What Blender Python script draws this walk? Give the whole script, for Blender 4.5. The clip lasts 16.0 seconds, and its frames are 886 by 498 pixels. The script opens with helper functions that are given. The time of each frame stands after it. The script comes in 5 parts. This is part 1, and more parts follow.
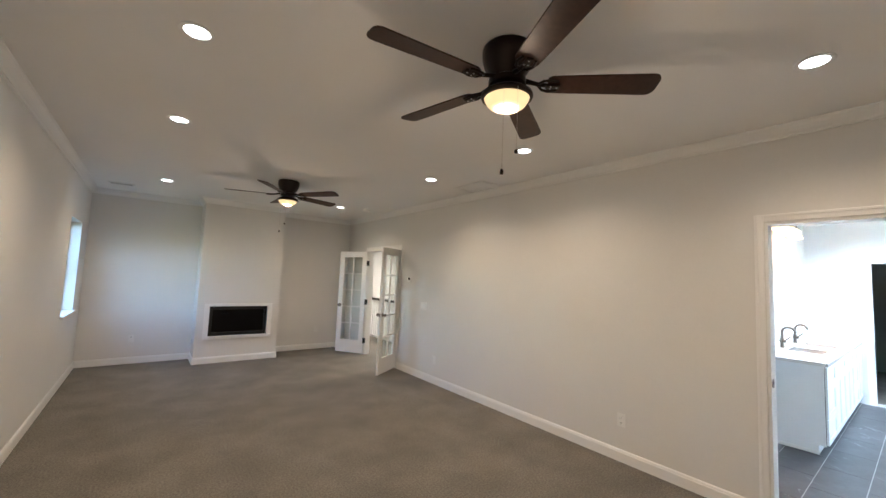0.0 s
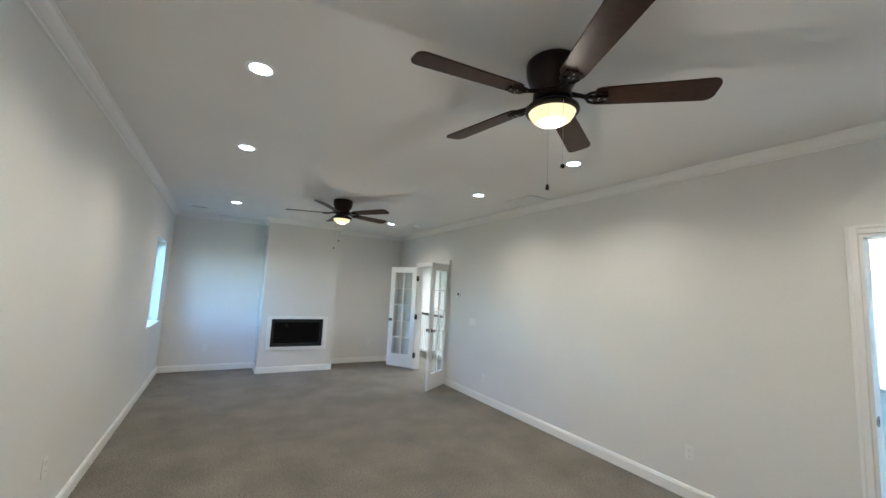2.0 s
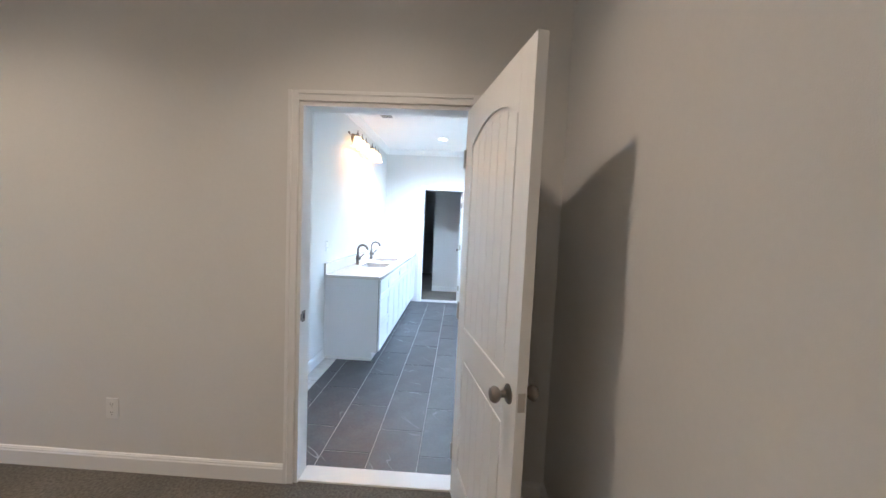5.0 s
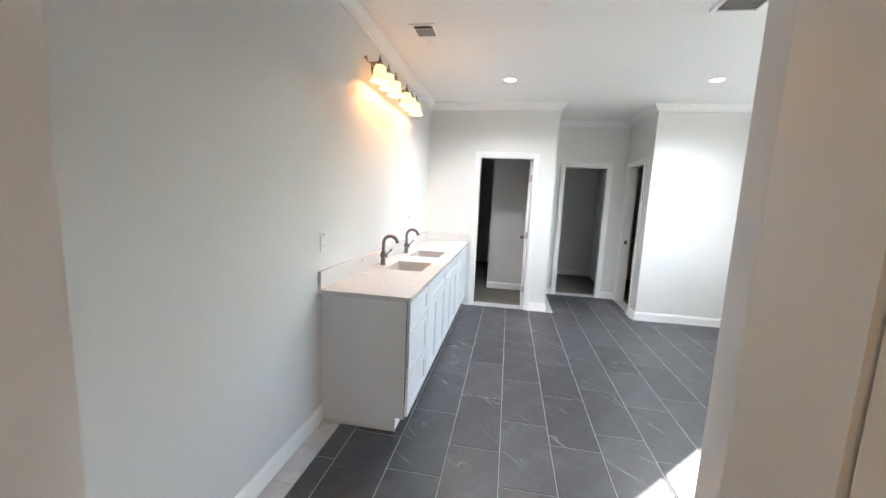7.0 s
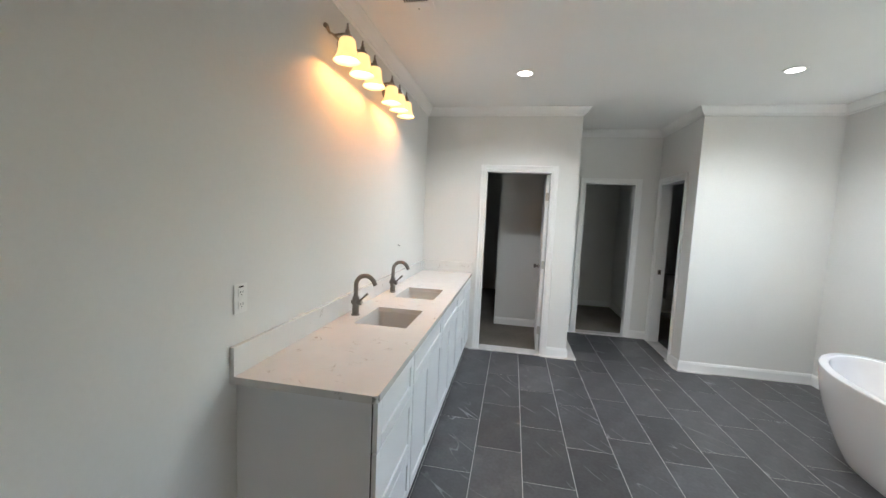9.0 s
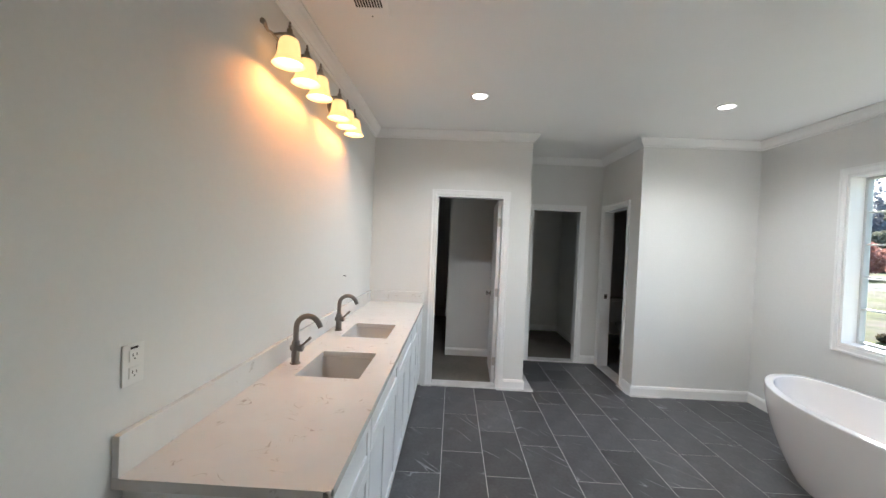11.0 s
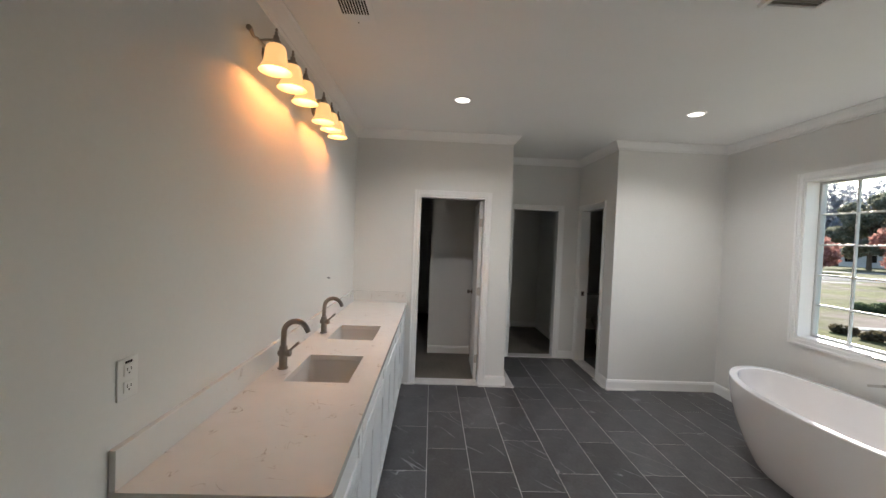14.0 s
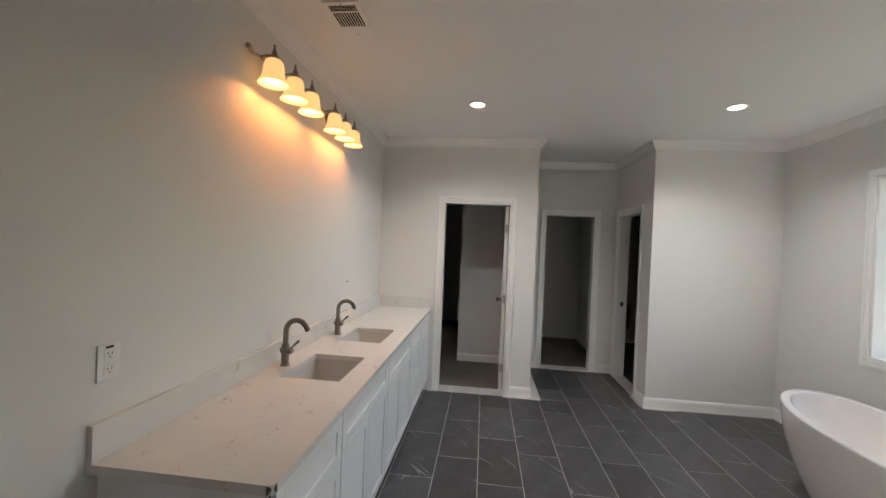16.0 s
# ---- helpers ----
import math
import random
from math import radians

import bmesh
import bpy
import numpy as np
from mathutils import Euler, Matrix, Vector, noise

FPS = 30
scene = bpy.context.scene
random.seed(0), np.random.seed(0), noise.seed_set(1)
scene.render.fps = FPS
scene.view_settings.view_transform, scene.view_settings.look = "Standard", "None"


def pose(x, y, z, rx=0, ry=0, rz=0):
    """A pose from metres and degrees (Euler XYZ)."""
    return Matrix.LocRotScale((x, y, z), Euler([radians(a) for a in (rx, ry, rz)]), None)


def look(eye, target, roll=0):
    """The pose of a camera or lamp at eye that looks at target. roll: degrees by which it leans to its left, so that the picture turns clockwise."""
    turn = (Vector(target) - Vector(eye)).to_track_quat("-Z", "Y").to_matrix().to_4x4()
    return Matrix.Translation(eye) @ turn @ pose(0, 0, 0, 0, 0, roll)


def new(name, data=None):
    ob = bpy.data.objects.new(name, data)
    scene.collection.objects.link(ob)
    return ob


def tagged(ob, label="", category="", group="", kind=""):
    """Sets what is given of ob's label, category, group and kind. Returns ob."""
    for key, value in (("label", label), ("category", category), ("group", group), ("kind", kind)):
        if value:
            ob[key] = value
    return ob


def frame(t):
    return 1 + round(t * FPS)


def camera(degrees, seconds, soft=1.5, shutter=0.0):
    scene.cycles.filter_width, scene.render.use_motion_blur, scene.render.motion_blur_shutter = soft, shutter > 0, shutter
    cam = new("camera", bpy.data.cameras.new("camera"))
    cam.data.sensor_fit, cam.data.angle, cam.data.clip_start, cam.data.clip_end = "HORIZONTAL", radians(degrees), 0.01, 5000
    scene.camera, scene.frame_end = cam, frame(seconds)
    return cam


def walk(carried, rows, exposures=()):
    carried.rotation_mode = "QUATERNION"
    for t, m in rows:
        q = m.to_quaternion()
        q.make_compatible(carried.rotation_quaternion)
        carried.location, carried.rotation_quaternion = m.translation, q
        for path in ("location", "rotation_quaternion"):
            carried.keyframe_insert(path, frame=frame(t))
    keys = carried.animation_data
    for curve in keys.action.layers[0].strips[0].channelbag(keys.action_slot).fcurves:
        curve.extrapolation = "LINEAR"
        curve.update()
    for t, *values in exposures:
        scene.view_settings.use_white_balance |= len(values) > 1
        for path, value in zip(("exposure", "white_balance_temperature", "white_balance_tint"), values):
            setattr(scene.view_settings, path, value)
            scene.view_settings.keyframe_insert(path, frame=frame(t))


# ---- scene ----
cam = camera(99.3, 16.0)
PATH = [
    (0, (-0.007, 0.037, 1.569), (1.214, 1.613, 1.723), 2.4),
    (0.5, (-0.042, 0.03, 1.55), (0.851, 1.812, 1.718), 2.3),
    (1, (-0.043, 0.032, 1.552), (0.682, 1.888, 1.723), 2.6),
    (1.5, (-0.019, 0.029, 1.577), (0.728, 1.875, 1.759), 2.5),
    (2, (0.019, 0.024, 1.585), (1.012, 1.746, 1.804), 2.8),
    (2.5, (0.064, 0.012, 1.572), (1.388, 1.487, 1.838), 2.7),
    (3, (0.124, 0.008, 1.543), (1.781, 1.097, 1.803), 2.4),
    (3.5, (0.321, -0.026, 1.469), (2.213, 0.597, 1.647), 2.2),
    (4, (0.652, -0.106, 1.432), (2.627, 0.195, 1.525), 2.1),
    (4.2, (0.801, -0.115, 1.437), (2.788, 0.111, 1.466), 2.0),
    (6.3, (2.691, 0.025, 1.515), (4.672, 0.116, 1.256), 2.9),
    (6.5, (2.842, 0.058, 1.505), (4.821, 0.180, 1.239), 2.7),
    (7, (3.165, 0.123, 1.489), (5.119, 0.456, 1.218), 2.6),
    (7.5, (3.429, 0.243, 1.491), (5.374, 0.604, 1.194), 2.6),
    (8, (3.651, 0.276, 1.496), (5.599, 0.617, 1.195), 2.6),
    (8.5, (3.904, 0.230, 1.546), (5.853, 0.581, 1.264), 2.5),
    (9, (4.059, 0.229, 1.537), (6.019, 0.586, 1.359), 2.6),
    (9.5, (4.243, 0.254, 1.542), (6.237, 0.400, 1.529), 2.5),
    (9.7, (4.290, 0.263, 1.543), (6.286, 0.379, 1.552), 2.5),
    (12, (4.309, 0.446, 1.580), (6.308, 0.453, 1.499), 2.4),
    (12.5, (4.298, 0.461, 1.589), (6.296, 0.456, 1.499), 2.4),
    (13, (4.292, 0.465, 1.593), (6.290, 0.438, 1.503), 2.4),
    (13.5, (4.282, 0.444, 1.601), (6.280, 0.406, 1.520), 2.3),
    (14, (4.261, 0.411, 1.608), (6.259, 0.351, 1.551), 2.3),
    (14.5, (4.253, 0.363, 1.590), (6.248, 0.217, 1.577), 2.3),
    (15, (4.264, 0.288, 1.595), (6.257, 0.116, 1.585), 2.3),
    (15.5, (4.284, 0.156, 1.585), (6.284, 0.141, 1.577), 2.3),
    (16, (4.283, 0.100, 1.586), (6.271, 0.320, 1.567), 2.4),
]
EXPOSURES = [
    (0.0, 4.7, 4850, 2), (0.5, 4.85, 4500, -2), (1.0, 4.95, 4350, -3), (1.5, 4.98, 4150, -4), (2.5, 4.75, 4200, -5), (3.2, 4.72, 4400, -4), (4.2, 4.55, 4500, -2), (6.3, 4.0, 5200, 12), (7.0, 3.75, 5700, 8),
    (7.5, 3.35, 6000, 6), (8.0, 3.25, 5900, 6), (9.0, 3.1, 5850, 6), (9.5, 2.92, 5850, 7), (12.0, 2.95, 6100, 9), (12.5, 2.95, 6500, 14), (13.0, 2.6, 6400, 12), (14.0, 2.4, 6300, 11), (15.5, 2.35, 6300, 11), (16.0, 2.4, 6350, 11),
]
walk(cam, [(t, look(eye, target, roll)) for t, eye, target, roll in PATH], EXPOSURES)

# ---- world and sun ----
SUN_HIGH, SUN_ROUND = radians(29), radians(135)
world = bpy.data.worlds.new("world")
scene.world = world
world.use_nodes = True
wn = world.node_tree
sky = wn.nodes.new("ShaderNodeTexSky")
sky.sky_type, sky.sun_disc, sky.sun_elevation, sky.sun_rotation = "NISHITA", False, SUN_HIGH, SUN_ROUND
wn.links.new(sky.outputs[0], wn.nodes["Background"].inputs[0])
wn.nodes["Background"].inputs[1].default_value = 0.09


def lamp(name, kind, m, energy, colour, **settings):
    data = bpy.data.lights.new(name, kind)
    data.energy, data.color = energy, colour
    for key, value in settings.items():
        setattr(data, key, value)
    ob = new(name, data)
    ob.matrix_world = m
    return ob


to_sun = Vector((math.sin(SUN_ROUND) * math.cos(SUN_HIGH), math.cos(SUN_ROUND) * math.cos(SUN_HIGH), math.sin(SUN_HIGH)))
lamp("sun", "SUN", look(to_sun * 30, (0, 0, 0)), 3.6, (1.0, 0.93, 0.82), angle=radians(0.5))
CAN_LIGHT, FAN_LIGHT, SCONCE_LIGHT, BATH_CAN, BULB = 3.2, 0.05, 0.20, 15.5, 0.33

# ---- materials ----
def material(name, colour, rough=0.6, metal=0.0, vary=0.06, scale=4.0, bump=0.0, bump_scale=200.0, fine=0.0, fine_scale=60.0, coat=0.0, per_object=0.0, spec=0.5):
    m = bpy.data.materials.new(name)
    m.use_nodes = True
    nt = m.node_tree
    b = nt.nodes["Principled BSDF"]
    b.inputs["Roughness"].default_value, b.inputs["Metallic"].default_value = rough, metal
    b.inputs["Coat Weight"].default_value, b.inputs["Specular IOR Level"].default_value = coat, spec
    tc = nt.nodes.new("ShaderNodeTexCoord")
    big = nt.nodes.new("ShaderNodeTexNoise")
    big.inputs["Scale"].default_value, big.inputs["Detail"].default_value = scale, 5
    nt.links.new(tc.outputs["Object"], big.inputs["Vector"])
    ramp = nt.nodes.new("ShaderNodeMapRange")
    ramp.inputs[1].default_value, ramp.inputs[2].default_value = 0.25, 0.75
    ramp.inputs[3].default_value, ramp.inputs[4].default_value = 1 - vary, 1 + vary
    nt.links.new(big.outputs[0], ramp.inputs[0])
    value = ramp.outputs[0]
    if fine:
        small = nt.nodes.new("ShaderNodeTexNoise")
        small.inputs["Scale"].default_value, small.inputs["Detail"].default_value = fine_scale, 6
        nt.links.new(tc.outputs["Object"], small.inputs["Vector"])
        r2 = nt.nodes.new("ShaderNodeMapRange")
        r2.inputs[1].default_value, r2.inputs[2].default_value = 0.3, 0.7
        r2.inputs[3].default_value, r2.inputs[4].default_value = 1 - fine, 1 + fine
        nt.links.new(small.outputs[0], r2.inputs[0])
        mul = nt.nodes.new("ShaderNodeMath")
        mul.operation = "MULTIPLY"
        nt.links.new(value, mul.inputs[0])
        nt.links.new(r2.outputs[0], mul.inputs[1])
        value = mul.outputs[0]
    if per_object:
        info = nt.nodes.new("ShaderNodeObjectInfo")
        r3 = nt.nodes.new("ShaderNodeMapRange")
        r3.inputs[3].default_value, r3.inputs[4].default_value = 1 - per_object, 1 + per_object
        nt.links.new(info.outputs["Random"], r3.inputs[0])
        mul = nt.nodes.new("ShaderNodeMath")
        mul.operation = "MULTIPLY"
        nt.links.new(value, mul.inputs[0])
        nt.links.new(r3.outputs[0], mul.inputs[1])
        value = mul.outputs[0]
    mix = nt.nodes.new("ShaderNodeVectorMath")
    mix.operation = "SCALE"
    mix.inputs[0].default_value = colour
    nt.links.new(value, mix.inputs["Scale"])
    nt.links.new(mix.outputs[0], b.inputs["Base Color"])
    if bump:
        bn = nt.nodes.new("ShaderNodeTexNoise")
        bn.inputs["Scale"].default_value, bn.inputs["Detail"].default_value = bump_scale, 4
        nt.links.new(tc.outputs["Object"], bn.inputs["Vector"])
        bp = nt.nodes.new("ShaderNodeBump")
        bp.inputs["Strength"].default_value, bp.inputs["Distance"].default_value = bump, 0.01
        nt.links.new(bn.outputs[0], bp.inputs["Height"])
        nt.links.new(bp.outputs[0], b.inputs["Normal"])
    return m


def glow(name, colour, strength, base=(0.8, 0.8, 0.8)):
    m = bpy.data.materials.new(name)
    m.use_nodes = True
    b = m.node_tree.nodes["Principled BSDF"]
    b.inputs["Base Color"].default_value = (*base, 1)
    b.inputs["Emission Color"].default_value = (*colour, 1)
    b.inputs["Emission Strength"].default_value = strength
    return m


def glass(name, tint=(0.97, 0.99, 0.98)):
    m = bpy.data.materials.new(name)
    m.use_nodes = True
    nt = m.node_tree
    out = nt.nodes["Material Output"]
    clear = nt.nodes.new("ShaderNodeBsdfTransparent")
    clear.inputs[0].default_value = (*tint, 1)
    shine = nt.nodes.new("ShaderNodeBsdfGlossy")
    shine.inputs["Roughness"].default_value = 0.02
    lw = nt.nodes.new("ShaderNodeLayerWeight")
    lw.inputs[0].default_value = 0.5
    fres = nt.nodes.new("ShaderNodeMath")
    fres.operation = "POWER"
    fres.inputs[1].default_value = 4.0
    nt.links.new(lw.outputs["Facing"], fres.inputs[0])
    mix = nt.nodes.new("ShaderNodeMixShader")
    nt.links.new(fres.outputs[0], mix.inputs[0])
    nt.links.new(clear.outputs[0], mix.inputs[1])
    nt.links.new(shine.outputs[0], mix.inputs[2])
    nt.links.new(mix.outputs[0], out.inputs[0])
    return m


PAINT = material("wall_paint", (0.74, 0.735, 0.715), 0.55, vary=0.02, scale=1.5, bump=0.12, bump_scale=350, fine=0.01)
CEIL = material("ceiling_paint", (0.85, 0.85, 0.84), 0.8, vary=0.02, scale=1.2, bump=0.15, bump_scale=250)
TRIM = material("trim_white", (0.84, 0.84, 0.83), 0.32, vary=0.015, scale=3)
CABINET = material("cabinet_white", (0.82, 0.83, 0.84), 0.35, vary=0.015, scale=3)
CARPET = material("carpet", (0.218, 0.20, 0.172), 0.95, vary=0.20, scale=2.2, bump=0.9, bump_scale=420, fine=0.3, fine_scale=70)
BRONZE = material("dark_bronze", (0.018, 0.013, 0.011), 0.35, metal=0.6, vary=0.15)
BLADE = material("walnut_blade", (0.036, 0.017, 0.011), 0.42, vary=0.3, scale=6, fine=0.25, fine_scale=40, spec=0.25)
NICKEL = material("brushed_nickel", (0.55, 0.52, 0.48), 0.3, metal=1.0, vary=0.05)
GUNMETAL = material("brushed_gunmetal", (0.22, 0.20, 0.18), 0.32, metal=1.0, vary=0.08)
CHROME = material("chrome", (0.8, 0.8, 0.8), 0.08, metal=1.0, vary=0.02)
SATIN = material("dark_satin_nickel", (0.25, 0.225, 0.20), 0.3, metal=1.0, vary=0.08)
BLACK = material("black_metal", (0.012, 0.012, 0.012), 0.45, metal=0.3, vary=0.1)
DARKGLASS = material("black_glass", (0.004, 0.004, 0.005), 0.12, vary=0.1, spec=0.15)
PLASTIC = material("white_plastic", (0.8, 0.8, 0.78), 0.4, vary=0.01)
SLOT = material("dark_slot", (0.02, 0.02, 0.02), 0.8, vary=0.1)
# white window bars, greyed so that their shade is in the colour
SHADED_VINYL = material("shaded_window_vinyl", (0.50, 0.51, 0.50), 0.45, vary=0.05, scale=8)
PORCELAIN = material("porcelain", (0.66, 0.655, 0.64), 0.2, vary=0.01)
ACRYLIC = material("tub_acrylic", (0.76, 0.74, 0.735), 0.14, vary=0.01, coat=0.4)
GROUT = material("grout", (0.56, 0.56, 0.54), 0.9, vary=0.1, scale=20, fine=0.1)
MARBLE = material("white_marble", (0.62, 0.61, 0.6), 0.3, vary=0.18, scale=6, fine=0.08, fine_scale=25)
WOODRAIL = material("dark_handrail", (0.03, 0.02, 0.015), 0.35, vary=0.2)
CAN_GLOW = glow("can_lens", (1.0, 0.84, 0.64), 1.0)
BATH_GLOW = glow("bath_can_lens", (1.0, 0.93, 0.82), 0.9)
FAN_GLOW = glow("fan_bowl_glass", (1.0, 0.55, 0.20), FAN_LIGHT, (0.8, 0.7, 0.5))
SHADE_GLOW = glow("shade_glass", (1.0, 0.49, 0.16), SCONCE_LIGHT, (0.8, 0.65, 0.45))
PANE = glass("window_glass")


def quartz_material():
    m = material("quartz", (0.74, 0.73, 0.71), 0.16, vary=0.03, scale=9, coat=0.3)
    nt = m.node_tree
    b = nt.nodes["Principled BSDF"]
    old = b.inputs["Base Color"].links[0].from_socket
    tc = nt.nodes.new("ShaderNodeTexCoord")
    warp = nt.nodes.new("ShaderNodeTexNoise")
    warp.inputs["Scale"].default_value, warp.inputs["Detail"].default_value, warp.inputs["Distortion"].default_value = 7, 8, 1.2
    nt.links.new(tc.outputs["Object"], warp.inputs["Vector"])
    near = nt.nodes.new("ShaderNodeMath")
    near.operation = "COMPARE"
    near.inputs[1].default_value, near.inputs[2].default_value = 0.5, 0.008
    nt.links.new(warp.outputs[0], near.inputs[0])
    mask = nt.nodes.new("ShaderNodeTexNoise")
    mask.inputs["Scale"].default_value, mask.inputs["Detail"].default_value = 11, 4
    nt.links.new(tc.outputs["Object"], mask.inputs["Vector"])
    mr = nt.nodes.new("ShaderNodeMapRange")
    mr.inputs[1].default_value, mr.inputs[2].default_value = 0.56, 0.66
    nt.links.new(mask.outputs[0], mr.inputs[0])
    mul = nt.nodes.new("ShaderNodeMath")
    mul.operation = "MULTIPLY"
    nt.links.new(near.outputs[0], mul.inputs[0])
    nt.links.new(mr.outputs[0], mul.inputs[1])
    mix = nt.nodes.new("ShaderNodeMix")
    mix.data_type = "RGBA"
    nt.links.new(mul.outputs[0], mix.inputs[0])
    nt.links.new(old, mix.inputs[6])
    mix.inputs[7].default_value = (0.46, 0.42, 0.38, 1)
    nt.links.new(mix.outputs[2], b.inputs["Base Color"])
    return m


def slate_material():
    m = material("slate_tile", (0.076, 0.0765, 0.081), 0.42, vary=0.3, scale=5, fine=0.15, fine_scale=50, bump=0.12, bump_scale=30, per_object=0.22)
    nt = m.node_tree
    b = nt.nodes["Principled BSDF"]
    old = b.inputs["Base Color"].links[0].from_socket
    tc = nt.nodes.new("ShaderNodeTexCoord")
    info = nt.nodes.new("ShaderNodeObjectInfo")
    add = nt.nodes.new("ShaderNodeVectorMath")
    add.operation = "MULTIPLY_ADD"
    add.inputs[1].default_value = (1, 1, 0)
    off = nt.nodes.new("ShaderNodeVectorMath")
    off.operation = "SCALE"
    off.inputs[0].default_value = (17.0, 31.0, 23.0)
    nt.links.new(info.outputs["Random"], off.inputs["Scale"])
    nt.links.new(tc.outputs["Object"], add.inputs[0])
    nt.links.new(off.outputs[0], add.inputs[2])
    turn = nt.nodes.new("ShaderNodeMapping")
    turn.vector_type = "TEXTURE"
    turn.inputs["Rotation"].default_value = (0, 0, radians(42))
    turn.inputs["Scale"].default_value = (1.2, 0.25, 1.0)
    nt.links.new(add.outputs[0], turn.inputs["Vector"])
    streak = nt.nodes.new("ShaderNodeTexNoise")
    streak.inputs["Scale"].default_value, streak.inputs["Detail"].default_value, streak.inputs["Distortion"].default_value = 1.7, 1, 0.1
    nt.links.new(turn.outputs[0], streak.inputs["Vector"])
    near = nt.nodes.new("ShaderNodeMath")
    near.operation = "COMPARE"
    near.inputs[1].default_value, near.inputs[2].default_value = 0.5, 0.007
    nt.links.new(streak.outputs[0], near.inputs[0])
    mask = nt.nodes.new("ShaderNodeTexNoise")
    mask.inputs["Scale"].default_value = 4
    nt.links.new(add.outputs[0], mask.inputs["Vector"])
    mr = nt.nodes.new("ShaderNodeMapRange")
    mr.inputs[1].default_value, mr.inputs[2].default_value = 0.52, 0.68
    nt.links.new(mask.outputs[0], mr.inputs[0])
    mul = nt.nodes.new("ShaderNodeMath")
    mul.operation = "MULTIPLY"
    nt.links.new(near.outputs[0], mul.inputs[0])
    nt.links.new(mr.outputs[0], mul.inputs[1])
    mix = nt.nodes.new("ShaderNodeMix")
    mix.data_type = "RGBA"
    nt.links.new(mul.outputs[0], mix.inputs[0])
    nt.links.new(old, mix.inputs[6])
    mix.inputs[7].default_value = (0.27, 0.28, 0.29, 1)
    nt.links.new(mix.outputs[2], b.inputs["Base Color"])
    return m


QUARTZ = quartz_material()
SLATE = slate_material()

# ---- mesh helpers ----
def box(bm, x0, x1, y0, y1, z0, z1, bev=0.0):
    made = bmesh.ops.create_cube(bm, size=1.0)["verts"]
    for v in made:
        v.co = Vector(((x0 + x1) / 2 + v.co.x * (x1 - x0), (y0 + y1) / 2 + v.co.y * (y1 - y0), (z0 + z1) / 2 + v.co.z * (z1 - z0)))
    if bev:
        edges = list({e for v in made for e in v.link_edges})
        bmesh.ops.bevel(bm, geom=edges, offset=bev, segments=2, affect="EDGES", profile=0.6)
    return bm


def solid(x0, x1, y0, y1, z0, z1, bev=0.0):
    return box(bmesh.new(), x0, x1, y0, y1, z0, z1, bev)


def lathe(bm, profile, seg=32, at=(0, 0, 0), squash=(1, 1)):
    rings = []
    for r, z in profile:
        if r < 1e-5:
            rings.append([bm.verts.new((at[0], at[1], at[2] + z))])
        else:
            rings.append([bm.verts.new((at[0] + r * squash[0] * math.cos(2 * math.pi * k / seg), at[1] + r * squash[1] * math.sin(2 * math.pi * k / seg), at[2] + z)) for k in range(seg)])
    for a, b in zip(rings, rings[1:]):
        for k in range(seg):
            n = (k + 1) % seg
            if len(a) == 1 and len(b) > 1:
                bm.faces.new((a[0], b[n], b[k]))
            elif len(b) == 1 and len(a) > 1:
                bm.faces.new((a[k], a[n], b[0]))
            elif len(a) > 1:
                bm.faces.new((a[k], a[n], b[n], b[k]))
    return bm


def tube(bm, points, r, seg=12, cap=True):
    pts = [Vector(p) for p in points]
    radii = r if isinstance(r, (list, tuple)) else [r] * len(pts)
    side = None
    rings = []
    for i, p in enumerate(pts):
        d = (pts[min(i + 1, len(pts) - 1)] - pts[max(i - 1, 0)]).normalized()
        if side is None:
            side = d.orthogonal().normalized()
        side = (side - d * side.dot(d)).normalized()
        other = d.cross(side)
        rings.append([bm.verts.new(p + (side * math.cos(2 * math.pi * k / seg) + other * math.sin(2 * math.pi * k / seg)) * radii[i]) for k in range(seg)])
    for a, b in zip(rings, rings[1:]):
        for k in range(seg):
            bm.faces.new((a[k], a[(k + 1) % seg], b[(k + 1) % seg], b[k]))
    if cap:
        bm.faces.new(rings[0][::-1])
        bm.faces.new(rings[-1])
    return bm


def finish(name, bm, mat, smooth=False):
    bmesh.ops.recalc_face_normals(bm, faces=bm.faces)
    me = bpy.data.meshes.new(name)
    bm.to_mesh(me)
    bm.free()
    me.materials.append(mat)
    if smooth:
        me.polygons.foreach_set("use_smooth", [True] * len(me.polygons))
        me.set_sharp_from_angle(angle=radians(38))
    return me


def part(name, bm, mat, parent=None, label="", smooth=False, at=None):
    ob = new(name, finish(name, bm, mat, smooth))
    if at is not None:
        ob.matrix_basis = at
    if parent is not None:
        ob.parent = parent
    if label:
        ob["label"] = label
    return ob


def thing(name, label, category, m=None, group="", kind=""):
    ob = new(name)
    ob.empty_display_size = 0.1
    if m is not None:
        ob.matrix_basis = m
    return tagged(ob, label, category, group, kind)


def structure(name, bm, mat, label="", category="", smooth=False):
    return tagged(part(name, bm, mat, smooth=smooth), label, category, kind="structure")


